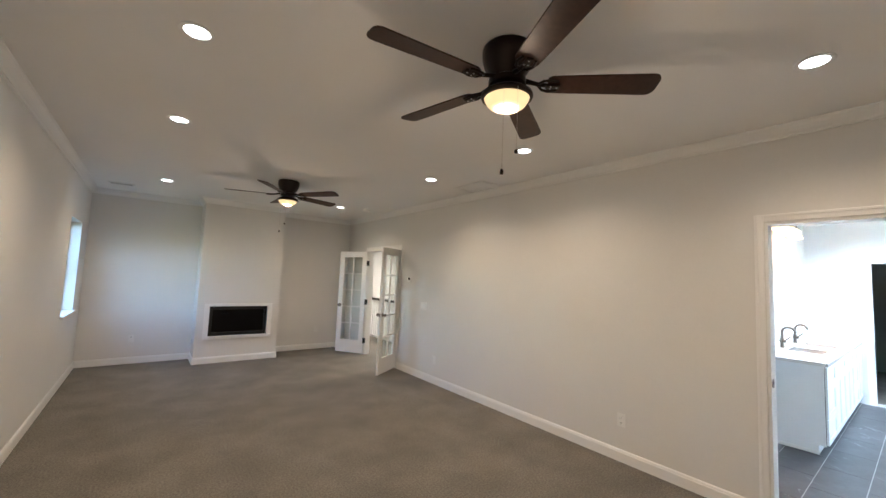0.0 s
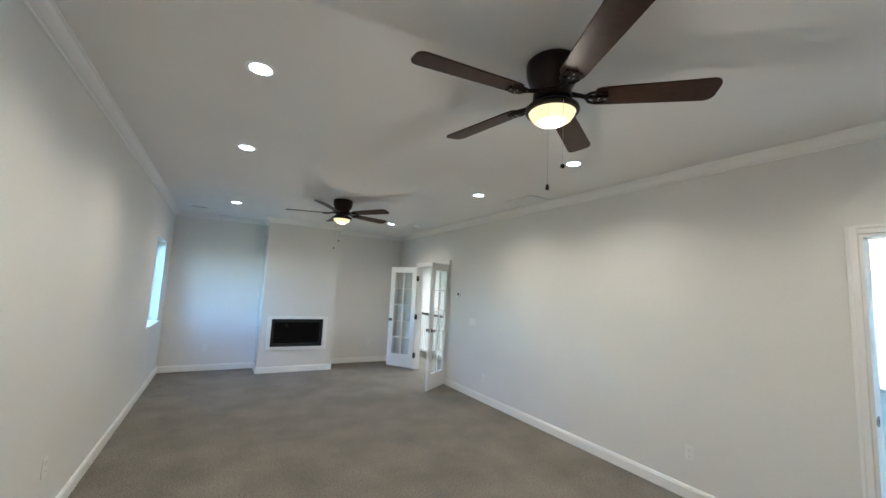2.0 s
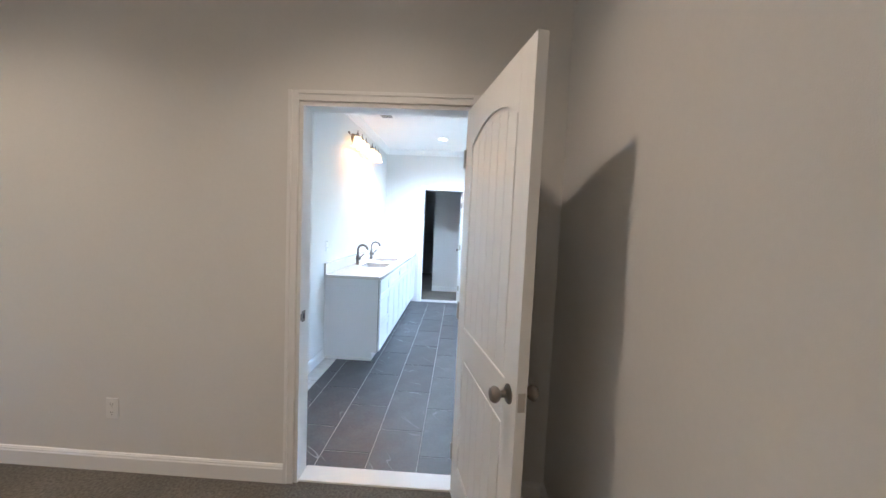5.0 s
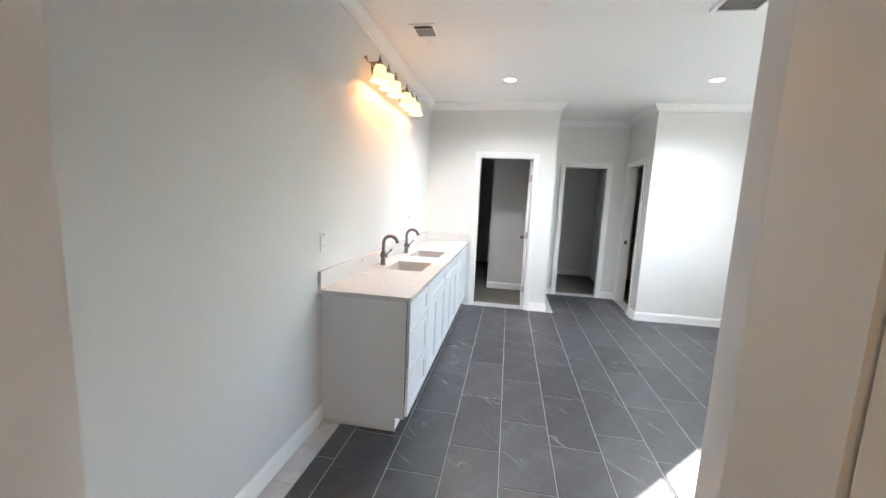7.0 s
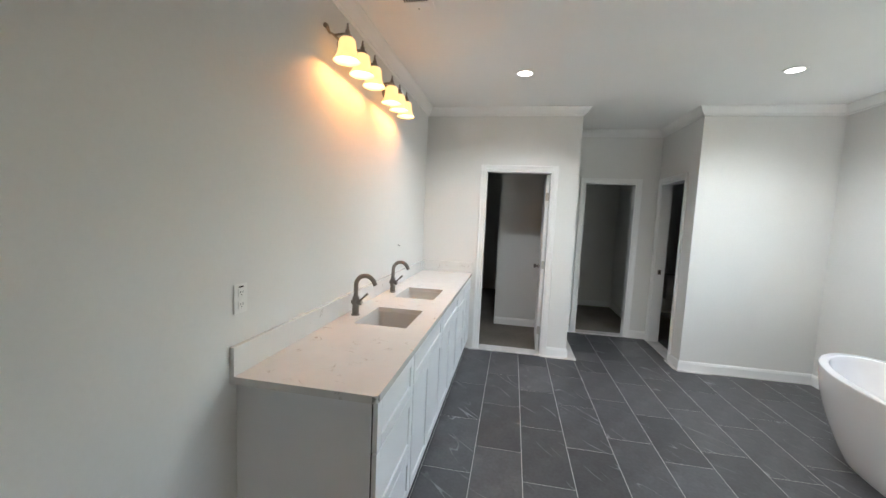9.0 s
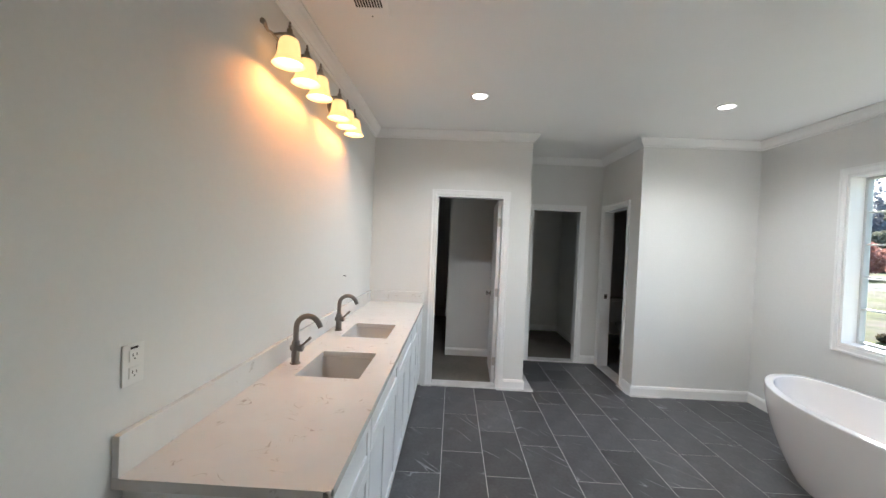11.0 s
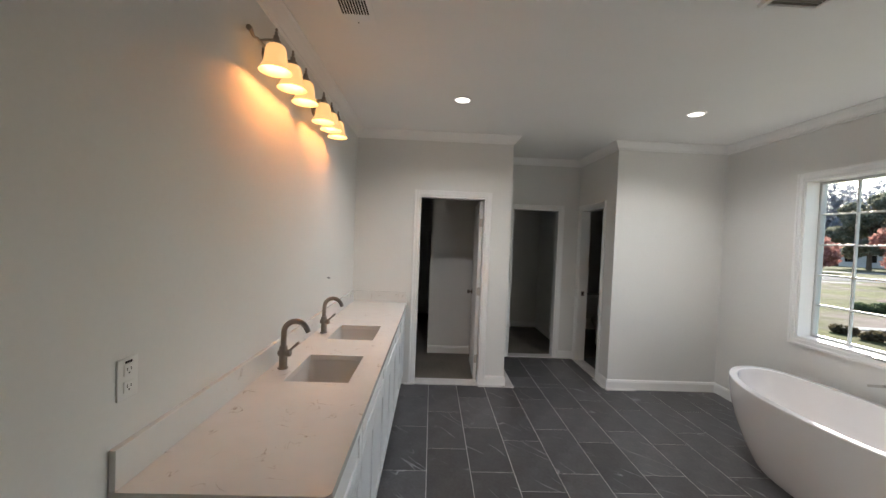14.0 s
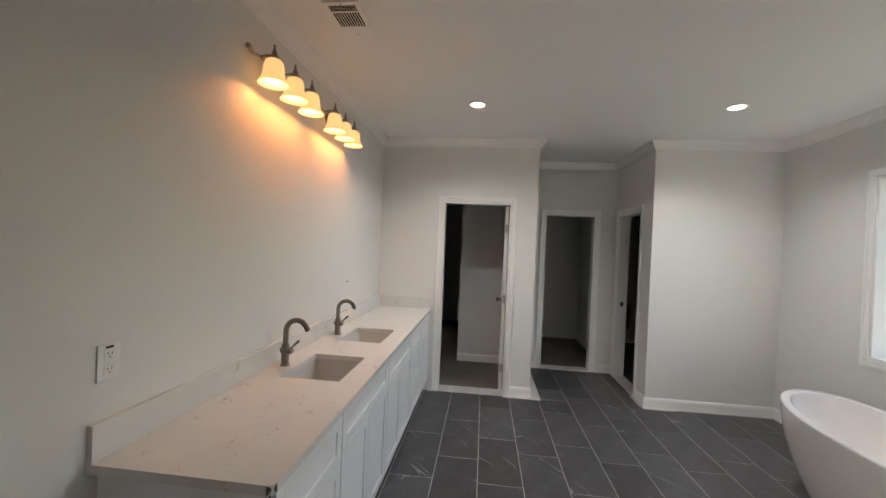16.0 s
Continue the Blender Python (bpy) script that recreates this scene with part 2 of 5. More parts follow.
def wall(name, axis, a0, a1, u0, u1, holes=(), z0=0.0, z1=2.743, mat=None, label="light grey painted drywall wall"):
    us = sorted({u0, u1, *[h[0] for h in holes], *[h[1] for h in holes]})
    zs = sorted({z0, z1, *[h[2] for h in holes], *[h[3] for h in holes]})
    bm = bmesh.new()
    made = {}

    def vert(a, u, z):
        key = (round(a, 5), round(u, 5), round(z, 5))
        if key not in made:
            made[key] = bm.verts.new((a, u, z) if axis == "x" else (u, a, z))
        return made[key]

    def full(i, j):
        if not (0 <= i < len(us) - 1 and 0 <= j < len(zs) - 1):
            return False
        uc, zc = (us[i] + us[i + 1]) / 2, (zs[j] + zs[j + 1]) / 2
        return not any(h[0] < uc < h[1] and h[2] < zc < h[3] for h in holes)

    for i in range(len(us) - 1):
        for j in range(len(zs) - 1):
            if not full(i, j):
                continue
            p, q, r, s = us[i], us[i + 1], zs[j], zs[j + 1]
            for a in (a0, a1):
                bm.faces.new([vert(a, p, r), vert(a, q, r), vert(a, q, s), vert(a, p, s)])
            for cond, (ua, za, ub, zb) in ((full(i - 1, j), (p, r, p, s)), (full(i + 1, j), (q, r, q, s)), (full(i, j - 1), (p, r, q, r)), (full(i, j + 1), (p, s, q, s))):
                if not cond:
                    bm.faces.new([vert(a0, ua, za), vert(a1, ua, za), vert(a1, ub, zb), vert(a0, ub, zb)])
    return structure(name, bm, mat or PAINT, label, "wall")


def mould(bm, path, profile, closed=False):
    pts = [Vector((p[0], p[1])) for p in path]
    n = len(pts)
    rows = []
    for i, p in enumerate(pts):
        before = (p - pts[i - 1]).normalized() if closed or i > 0 else None
        after = (pts[(i + 1) % n] - p).normalized() if closed or i < n - 1 else None
        na = Vector((-before.y, before.x)) if before else None
        nb = Vector((-after.y, after.x)) if after else None
        if na and nb:
            off = (na + nb) / (1 + na.dot(nb))
        else:
            off = na or nb
        rows.append([bm.verts.new((p.x + off.x * d, p.y + off.y * d, z)) for d, z in profile])
    k = len(profile)
    for i in range(n if closed else n - 1):
        a, b = rows[i], rows[(i + 1) % n]
        for j in range(k):
            bm.faces.new((a[j], a[(j + 1) % k], b[(j + 1) % k], b[j]))
    if not closed:
        bm.faces.new(rows[0])
        bm.faces.new(rows[-1][::-1])
    return bm


BASE = [(0, 0), (0.016, 0), (0.016, 0.105), (0.012, 0.115), (0.012, 0.122), (0.006, 0.135), (0, 0.138)]
CROWN = [(0, 2.743), (0.070, 2.743), (0.070, 2.734), (0.061, 2.728), (0.050, 2.708), (0.030, 2.684), (0.016, 2.674), (0.014, 2.662), (0, 2.658)]


def baseboard(path, high=0.76):
    return structure("baseboard", mould(bmesh.new(), path, [(d, z * high) for d, z in BASE]), TRIM, "white painted baseboard along the wall", "baseboard")


def crown(path, closed=True):
    return structure("trim_crown", mould(bmesh.new(), path, CROWN, closed), TRIM, "white painted crown moulding", "crown moulding")


def casing(name, axis, face, out, u0, u1, z1, width=0.057, sill=None):
    """Boards round an opening on the wall face; out is the side towards the room (+1 or -1). sill: the lower board's height for a window."""
    root = thing(name, "white painted casing round the opening", "door casing" if sill is None else "window casing", kind="structure")
    z0 = 0.0 if sill is None else sill - width
    boards = [(u0 - width, u0 - 0.004, z0, z1 + width), (u1 + 0.004, u1 + width, z0, z1 + width), (u0 - 0.004, u1 + 0.004, z1 + 0.004, z1 + width)]
    if sill is not None:
        boards.append((u0 - 0.004, u1 + 0.004, z0, sill - 0.004))
    for n, (p, q, r, s) in enumerate(boards):
        bm = bmesh.new()
        t = 0.014 * out
        lo, hi = sorted((face, face + t))
        lo2, hi2 = sorted((face + t * 0.5, face + t * 1.5))
        if n == 0:
            band = (p, p + 0.02, r, s)
        elif n == 1:
            band = (q - 0.02, q, r, s)
        elif n == 2:
            band = (p, q, s - 0.02, s)
        else:
            band = (p, q, r, r + 0.02)
        for (a, b, c, d, e, f, bv) in ((lo, hi, p, q, r, s, 0.003), (lo2, hi2, *band, 0.004)):
            if axis == "x":
                box(bm, a, b, c, d, e, f, bv)
            else:
                box(bm, c, d, a, b, e, f, bv)
        part("casing_board", bm, TRIM, root)
    return root


def lining(name, axis, a0, a1, u0, u1, z1, sill=None):
    """Jamb boards inside an opening."""
    root = thing(name, "white painted jamb lining the opening", "door jamb", kind="structure")
    t = 0.018
    z0 = 0.0 if sill is None else sill
    sides = [(u0, u0 + t, z0, z1), (u1 - t, u1, z0, z1), (u0 + t, u1 - t, z1 - t, z1)]
    if sill is not None:
        sides.append((u0 + t, u1 - t, z0, z0 + t))
    for p, q, r, s in sides:
        if axis == "x":
            part("jamb", solid(a0 - 0.003, a1 + 0.003, p, q, r, s), TRIM, root)
        else:
            part("jamb", solid(p, q, a0 - 0.003, a1 + 0.003, r, s), TRIM, root)
    return root

# ---- large structure ----
CEILING = 2.743
XW, XE, YS, YN = -0.795, 3.46, -0.62, 7.92
VAN_Y, FAR_X, WIN_Y, ALC_X = 1.257, 8.38, -2.84, 9.43
FAR_END, TUB_END = -0.442, -1.61
structure("floor_bedroom", solid(XW - 0.12, XE + 0.06, YS - 0.12, YN + 0.12, -0.10, 0.0), CARPET, "taupe cut-pile carpet floor", "carpet")
structure("ceiling_bedroom", solid(XW - 0.12, XE + 0.06, YS - 0.12, YN + 0.12, CEILING, CEILING + 0.12), CEIL, "flat white painted ceiling", "ceiling")
WWIN = (6.37, 7.28, 0.92, 2.13)
wall("wall_west", "x", XW - 0.14, XW, YS - 0.12, YN + 0.12, [WWIN])
wall("wall_north", "y", YN, YN + 0.12, XW, XE)
wall("wall_chimney", "y", 7.41, YN, 0.66, 1.93, [(0.84, 1.74, 0.44, 0.935)], label="light grey painted chimney breast")
BDOOR = (-0.14, 0.745, 0.0, 2.062)
FDOOR = (5.73, 6.96, 0.0, 2.06)
wall("wall_east", "x", XE, XE + 0.12, -3.08, 8.6, [BDOOR, FDOOR])
SDOOR = (0.38, 1.20, 0.0, 2.04)
wall("wall_south", "y", YS - 0.12, YS, XW, XE, [SDOOR])
crown([(XW, YS), (XE, YS), (XE, YN), (1.93, YN), (1.93, 7.41), (0.66, 7.41), (0.66, YN), (XW, YN)])
baseboard([(1.27, YS), (XE, YS), (XE, -0.19)])
baseboard([(XE, 0.80), (XE, 5.67)])
baseboard([(XE, 7.03), (XE, YN), (1.93, YN), (1.93, 7.41), (0.66, 7.41), (0.66, YN), (XW, YN), (XW, YS), (0.31, YS)])

# bathroom
structure("floor_bathroom", solid(XE + 0.06, FAR_X + 0.06, -3.08, VAN_Y + 0.1, -0.10, -0.0022), GROUT, "grey grout bed under slate tiles", "floor")
structure("floor_alcove", solid(FAR_X + 0.06, ALC_X + 0.06, TUB_END - 0.06, FAR_END + 0.06, -0.10, -0.0022), GROUT, "grey grout bed under slate tiles", "floor")
structure("ceiling_bathroom", solid(XE + 0.06, 13.0, -3.08, 3.0, CEILING, CEILING + 0.12), CEIL, "flat white painted ceiling", "ceiling")
wall("wall_vanity", "y", VAN_Y, VAN_Y + 0.12, XE + 0.12, FAR_X + 0.12)
D1 = (-0.172, 0.563, 0.0, 2.068)
D2 = (-1.344, -0.69, 0.0, 2.066)
D3 = (8.662, 9.34, 0.0, 2.066)
wall("wall_far", "x", FAR_X, FAR_X + 0.12, FAR_END, VAN_Y, [D1])
wall("wall_alcove_north", "y", FAR_END, FAR_END + 0.12, FAR_X + 0.12, ALC_X + 0.12)
wall("wall_alcove_back", "x", ALC_X, ALC_X + 0.12, TUB_END, FAR_END, [D2])
wall("wall_alcove_south", "y", TUB_END - 0.12, TUB_END, FAR_X, ALC_X + 0.12, [D3])
wall("wall_tub_end", "x", FAR_X, FAR_X + 0.12, WIN_Y, TUB_END - 0.12)
WINDOW = (5.52, 7.483, 0.858, 2.246)
wall("wall_window", "y", WIN_Y - 0.18, WIN_Y, XE + 0.12, 11.39, [WINDOW])
XB = XE + 0.12
wall("wall_partition_north", "y", -0.81, -0.69, XB, 4.70)
wall("wall_partition_east", "x", 4.58, 4.70, WIN_Y, -0.81)
crown([(4.70, WIN_Y), (FAR_X, WIN_Y), (FAR_X, TUB_END), (ALC_X, TUB_END), (ALC_X, FAR_END), (FAR_X, FAR_END), (FAR_X, VAN_Y), (XB, VAN_Y), (XB, -0.69), (4.70, -0.69)])
baseboard([(5.33, VAN_Y), (XB, VAN_Y), (XB, 0.82)])
baseboard([(XB, -0.19), (XB, -0.69), (4.70, -0.69), (4.70, WIN_Y), (FAR_X, WIN_Y), (FAR_X, TUB_END), (D3[0] - 0.058, TUB_END)])
baseboard([(ALC_X, TUB_END), (ALC_X, D2[0] - 0.058)])
baseboard([(ALC_X, D2[1] + 0.058), (ALC_X, FAR_END), (FAR_X, FAR_END), (FAR_X, D1[0] - 0.058)])
for nm, ax, lo, hi, o in (("bath_door", "x", XE, XE + 0.12, BDOOR), ("french_door", "x", XE, XE + 0.12, FDOOR), ("entry_door", "y", YS - 0.12, YS, SDOOR), ("closet_door", "x", FAR_X, FAR_X + 0.12, D1), ("second_closet_door", "x", ALC_X, ALC_X + 0.12, D2), ("toilet_door", "y", TUB_END - 0.12, TUB_END, D3)):
    lining("trim_" + nm + "_jamb", ax, lo, hi, o[0], o[1], o[3])
    side = {"bath_door": -1, "french_door": -1, "entry_door": 1, "closet_door": -1, "second_closet_door": -1, "toilet_door": 1}[nm]
    casing("trim_" + nm, ax, lo if side < 0 else hi, side, o[0], o[1], o[3])
casing("trim_bath_door_inner", "x", XE + 0.12, 1, BDOOR[0], BDOOR[1], BDOOR[3])
casing("trim_window", "y", WIN_Y, 1, WINDOW[0], WINDOW[1], WINDOW[3], sill=WINDOW[2])
lining("trim_window_reveal", "y", WIN_Y - 0.18, WIN_Y, WINDOW[0], WINDOW[1], WINDOW[3], sill=WINDOW[2])

# marble strips where the tiles stop
def marble(name, x0, x1, y0, y1, z=0.004):
    return structure(name, solid(x0, x1, y0, y1, -0.002, z, 0.001), MARBLE, "pale marble strip along the tile edge", "marble strip")


marble("threshold_closet", FAR_X - 0.035, FAR_X + 0.13, D1[0] + 0.02, D1[1] - 0.02, 0.012)
marble("threshold_second_closet", ALC_X - 0.02, ALC_X + 0.13, D2[0] + 0.02, D2[1] - 0.02, 0.012)
marble("threshold_toilet_room", D3[0] + 0.02, D3[1] - 0.02, TUB_END - 0.13, TUB_END + 0.015, 0.012)
marble("trim_strip_far_wall", FAR_X - 0.06, FAR_X, FAR_END - 0.11, D1[0] + 0.015)
marble("trim_strip_far_wall_north", FAR_X - 0.05, FAR_X, D1[1] - 0.015, 0.66)
marble("trim_strip_alcove", FAR_X + 0.001, ALC_X, FAR_END - 0.11, FAR_END - 0.017)
marble("trim_strip_tub_wall", FAR_X - 0.055, FAR_X, TUB_END - 0.30, TUB_END + 0.03)
marble("trim_strip_alcove_south", FAR_X + 0.001, D3[0], TUB_END + 0.004, TUB_END + 0.05)
for n, (a, b) in enumerate(((3.60, 4.18), (4.185, 4.76), (4.765, 5.30))):
    marble("trim_strip_vanity_wall_%d" % (n + 1), a, b, 1.118, VAN_Y - 0.017, 0.001)

# closets and toilet room
structure("floor_closet", solid(FAR_X + 0.06, 12.2, FAR_END + 0.06, 2.9, -0.10, 0.002), CARPET, "taupe carpet floor", "carpet")
structure("floor_second_closet", solid(ALC_X + 0.06, 12.2, -2.4, FAR_END + 0.058, -0.10, 0.001), CARPET, "taupe carpet floor", "carpet")
structure("floor_toilet_room", solid(FAR_X + 0.12, 11.3, -2.84, TUB_END - 0.062, -0.10, -0.003), SLATE, "dark slate tile floor", "floor")
wall("wall_closet_north", "y", 2.9, 3.0, FAR_X, 12.3)
wall("wall_closet_west", "x", FAR_X, FAR_X + 0.12, VAN_Y + 0.12, 2.9)
wall("wall_closet_back", "x", 12.2, 12.3, -2.4, 2.9)
wall("wall_closet_stub", "x", 9.50, 9.62, FAR_END + 0.12, 0.42)
wall("wall_between_closets", "y", FAR_END, FAR_END + 0.12, ALC_X + 0.12, 12.2)
wall("wall_second_closet_back", "x", 11.29, 11.39, TUB_END - 0.12, FAR_END)
wall("wall_toilet_north", "y", TUB_END - 0.12, TUB_END, ALC_X + 0.12, 11.29)
wall("wall_toilet_back", "x", 11.29, 11.39, -3.02, TUB_END - 0.12)
baseboard([(9.50, FAR_END + 0.12), (9.50, 0.42)])
baseboard([(11.29, TUB_END), (11.29, FAR_END)])
baseboard([(ALC_X + 0.12, TUB_END), (11.29, TUB_END)])

# landing behind the double doors
structure("floor_landing", solid(XE + 0.06, 4.75, 4.0, 9.6, -0.10, 0.0), CARPET, "taupe carpet floor", "carpet")
wall("wall_landing_east", "x", 7.0, 7.1, 3.9, 9.7, z0=-1.5)
wall("wall_landing_south", "y", 3.9, 4.0, XE + 0.12, 7.0, z0=-1.5)
wall("wall_landing_north", "y", 9.6, 9.7, XE, 7.0, z0=-1.5)
wall("wall_landing_west", "x", XE, XE + 0.12, 8.6, 9.6)
structure("floor_stairwell", solid(4.75, 7.0, 4.0, 9.6, -1.6, -1.4), CARPET, "taupe carpet in the stairwell", "carpet")
structure("ceiling_landing", solid(XE + 0.06, 7.1, 3.9, 9.7, CEILING + 0.001, CEILING + 0.12), CEIL, "flat white painted ceiling", "ceiling")

# ---- bedroom things ----
def can_light(x, y, mat, energy, colour, label):
    root = thing("recessed_light", label, "ceiling light", pose(x, y, CEILING), group="recessed ceiling lights")
    part("trim_ring", lathe(bmesh.new(), [(0.054, 0.0), (0.078, 0.0), (0.080, -0.004), (0.075, -0.007), (0.058, -0.005), (0.054, 0.0)], 36), TRIM, root, smooth=True)
    part("lens", lathe(bmesh.new(), [(0.0, -0.0035), (0.056, -0.0035), (0.056, -0.001), (0.0, -0.001)], 36), mat, root, "glowing white lens")
    lamp("recessed_lamp", "SPOT", pose(x, y, CEILING - 0.012), energy, colour, spot_size=radians(150), spot_blend=0.9, shadow_soft_size=0.05)
    return root


WARM = (1.0, 0.62, 0.335)
for lx, ly in ((0.087, 2.233), (0.087, 3.659), (0.087, 6.383), (2.569, 0.35), (2.569, 2.233), (2.569, 3.659), (2.569, 6.383), (0.087, 0.35)):
    can_light(lx, ly, CAN_GLOW, CAN_LIGHT, WARM, "white round recessed light, lit, in the ceiling")
# unseen lights, added only to brighten the landing behind the double doors
for lx, ly in ((5.3, 8.2), (5.6, 6.2)):
    can_light(lx, ly, CAN_GLOW, 20.0, (1.0, 0.72, 0.48), "unseen recessed light, added to brighten the stair landing")
for lx, ly in ((7.365, 0.205), (7.415, -1.78)):
    can_light(lx, ly, BATH_GLOW, BATH_CAN, (1.0, 0.97, 0.93), "white round recessed light, lit, in the bathroom ceiling")


def blade_mesh(root_r, tip_r):
    """A blade outline with a rounded tip, 8 mm thick, along x."""
    bm = bmesh.new()
    outline = [(root_r, -0.045), (root_r + 0.02, -0.055)]
    outline += [(root_r + 0.06 + k * (tip_r - root_r - 0.10) / 5, -0.058 - 0.012 * k / 5) for k in range(6)]
    outline += [(tip_r - 0.04 + 0.04 * math.sin(a), -0.07 + 0.04 * (1 - math.cos(a))) for a in (0.4, 0.8, 1.2, math.pi / 2)]
    outline += [(x, -y) for x, y in reversed(outline)]
    low = [bm.verts.new((x, y, -0.004 - y * 0.2)) for x, y in outline]
    high = [bm.verts.new((x, y, 0.004 - y * 0.2)) for x, y in outline]
    bm.faces.new(low[::-1])
    bm.faces.new(high)
    n = len(outline)
    for k in range(n):
        bm.faces.new((low[k], low[(k + 1) % n], high[(k + 1) % n], high[k]))
    return bm


def ceiling_fan(x, y, turn):
    root = thing("ceiling_fan", "dark bronze five-blade hugger ceiling fan with lit glass bowl", "ceiling fan", pose(x, y, CEILING), group="bedroom ceiling fans")
    part("motor_housing", lathe(bmesh.new(), [(0, 0), (0.122, 0), (0.128, -0.006), (0.13, -0.02), (0.128, -0.06), (0.118, -0.095), (0.098, -0.13), (0.085, -0.15), (0.082, -0.16), (0.094, -0.168), (0.094, -0.195), (0.06, -0.205), (0, -0.205)], 40), BRONZE, root, smooth=True)
    for k in range(5):
        at = pose(0, 0, 0, 0, 0, turn + 72 * k)
        arm = bmesh.new()
        tube(arm, [(0.08, 0, -0.165), (0.12, 0, -0.175), (0.16, 0.0, -0.186), (0.20, 0, -0.19)], [0.014, 0.011, 0.010, 0.010], 10)
        for s in (-1, 1):
            tube(arm, [(0.15, 0, -0.185), (0.175, 0.03 * s, -0.191 - 0.006 * s), (0.21, 0.04 * s, -0.193 - 0.008 * s), (0.25, 0.03 * s, -0.193 - 0.006 * s)], 0.007, 8)
        box(arm, 0.19, 0.26, -0.016, 0.016, -0.202, -0.192, 0.003)
        iron = part("blade_iron", arm, BRONZE, root, smooth=True, at=at)
        part("blade", blade_mesh(0.20, 0.73), BLADE, iron, "dark walnut blade", at=pose(0, 0, -0.185))
        for sx, sy in ((0.215, 0.01), (0.215, -0.01), (0.245, 0)):
            part("screw", lathe(bmesh.new(), [(0, -0.205), (0.004, -0.204), (0.005, -0.201)], 10, (sx, sy, 0)), NICKEL, iron)
    kit = part("light_kit", lathe(bmesh.new(), [(0, -0.205), (0.06, -0.208), (0.11, -0.226), (0.128, -0.24), (0.131, -0.252), (0.126, -0.262), (0.114, -0.264), (0.112, -0.24), (0, -0.22)], 40), BRONZE, root, smooth=True)
    part("glass_bowl", lathe(bmesh.new(), [(0.114, -0.256), (0.109, -0.272), (0.094, -0.294), (0.068, -0.311), (0.035, -0.32), (0.0, -0.323)], 40), FAN_GLOW, kit, "glowing amber glass bowl", smooth=True)
    for cx, cy, length, r, nm in ((-0.050, -0.118, 0.318, 0.011, "ball"), (-0.098, -0.074, 0.415, 0.008, "fob")):
        chain = part("pull_chain", tube(bmesh.new(), [(cx, cy, -0.255), (cx, cy, -0.255 - length)], 0.0009, 6), NICKEL, root)
        prof = [(0, r), (r * 0.7, r * 0.7), (r, 0), (r * 0.7, -r * 0.7), (0, -r)] if nm == "ball" else [(0, 0.014), (0.005, 0.012), (r, 0), (r, -0.012), (0, -0.014)]
        part("chain_" + nm, lathe(bmesh.new(), prof, 14, (cx, cy, -0.255 - length)), BRONZE, chain, smooth=True)
    lamp("fan_bulb", "POINT", pose(x, y, CEILING - 0.345), 0.36, (1.0, 0.62, 0.34), shadow_soft_size=0.012)
    return root


ceiling_fan(1.345, 1.31, 29.5)
ceiling_fan(1.34, 5.11, 17)


def knob(parent, x, z, side, depth, mat=SATIN):
    """Rose, neck and knob on a leaf's face; side +1 or -1 along y."""
    prof = [(0, 0), (0.032, 0), (0.032, 0.004), (0.026, 0.009), (0.012, 0.012), (0.011, 0.028), (0.02, 0.034), (0.027, 0.044), (0.027, 0.052), (0.02, 0.062), (0, 0.066)]
    return part("knob", lathe(bmesh.new(), prof, 24), mat, parent, "satin nickel door knob", smooth=True, at=pose(x, depth if side > 0 else 0.0, z, -90 * side))


def hinge(parent, z, t, mat, plate):
    bm = tube(bmesh.new(), [(-0.006, -0.004, z - 0.045), (-0.006, -0.004, z + 0.045)], 0.0065, 10)
    box(bm, -0.0035, 0.0, 0.0, t * 0.9, z - 0.045, z + 0.045)
    if plate:
        box(bm, -0.03, -0.005, -0.005, -0.002, z - 0.045, z + 0.045)
    return part("hinge", bm, mat, parent)


def arch_rail(bm, x0, x1, z_low, rise, z_top, y0, y1):
    n = 16
    low = [(x0 + (x1 - x0) * k / n, z_low + rise * math.sin(math.pi * k / n) ** 0.8) for k in range(n + 1)]
    loop = low + [(x1, z_top), (x0, z_top)]
    a = [bm.verts.new((x, y0, z)) for x, z in loop]
    b = [bm.verts.new((x, y1, z)) for x, z in loop]
    bm.faces.new(a)
    bm.faces.new(b[::-1])
    for k in range(len(loop)):
        m = (k + 1) % len(loop)
        bm.faces.new((a[k], a[m], b[m], b[k]))
    return bm


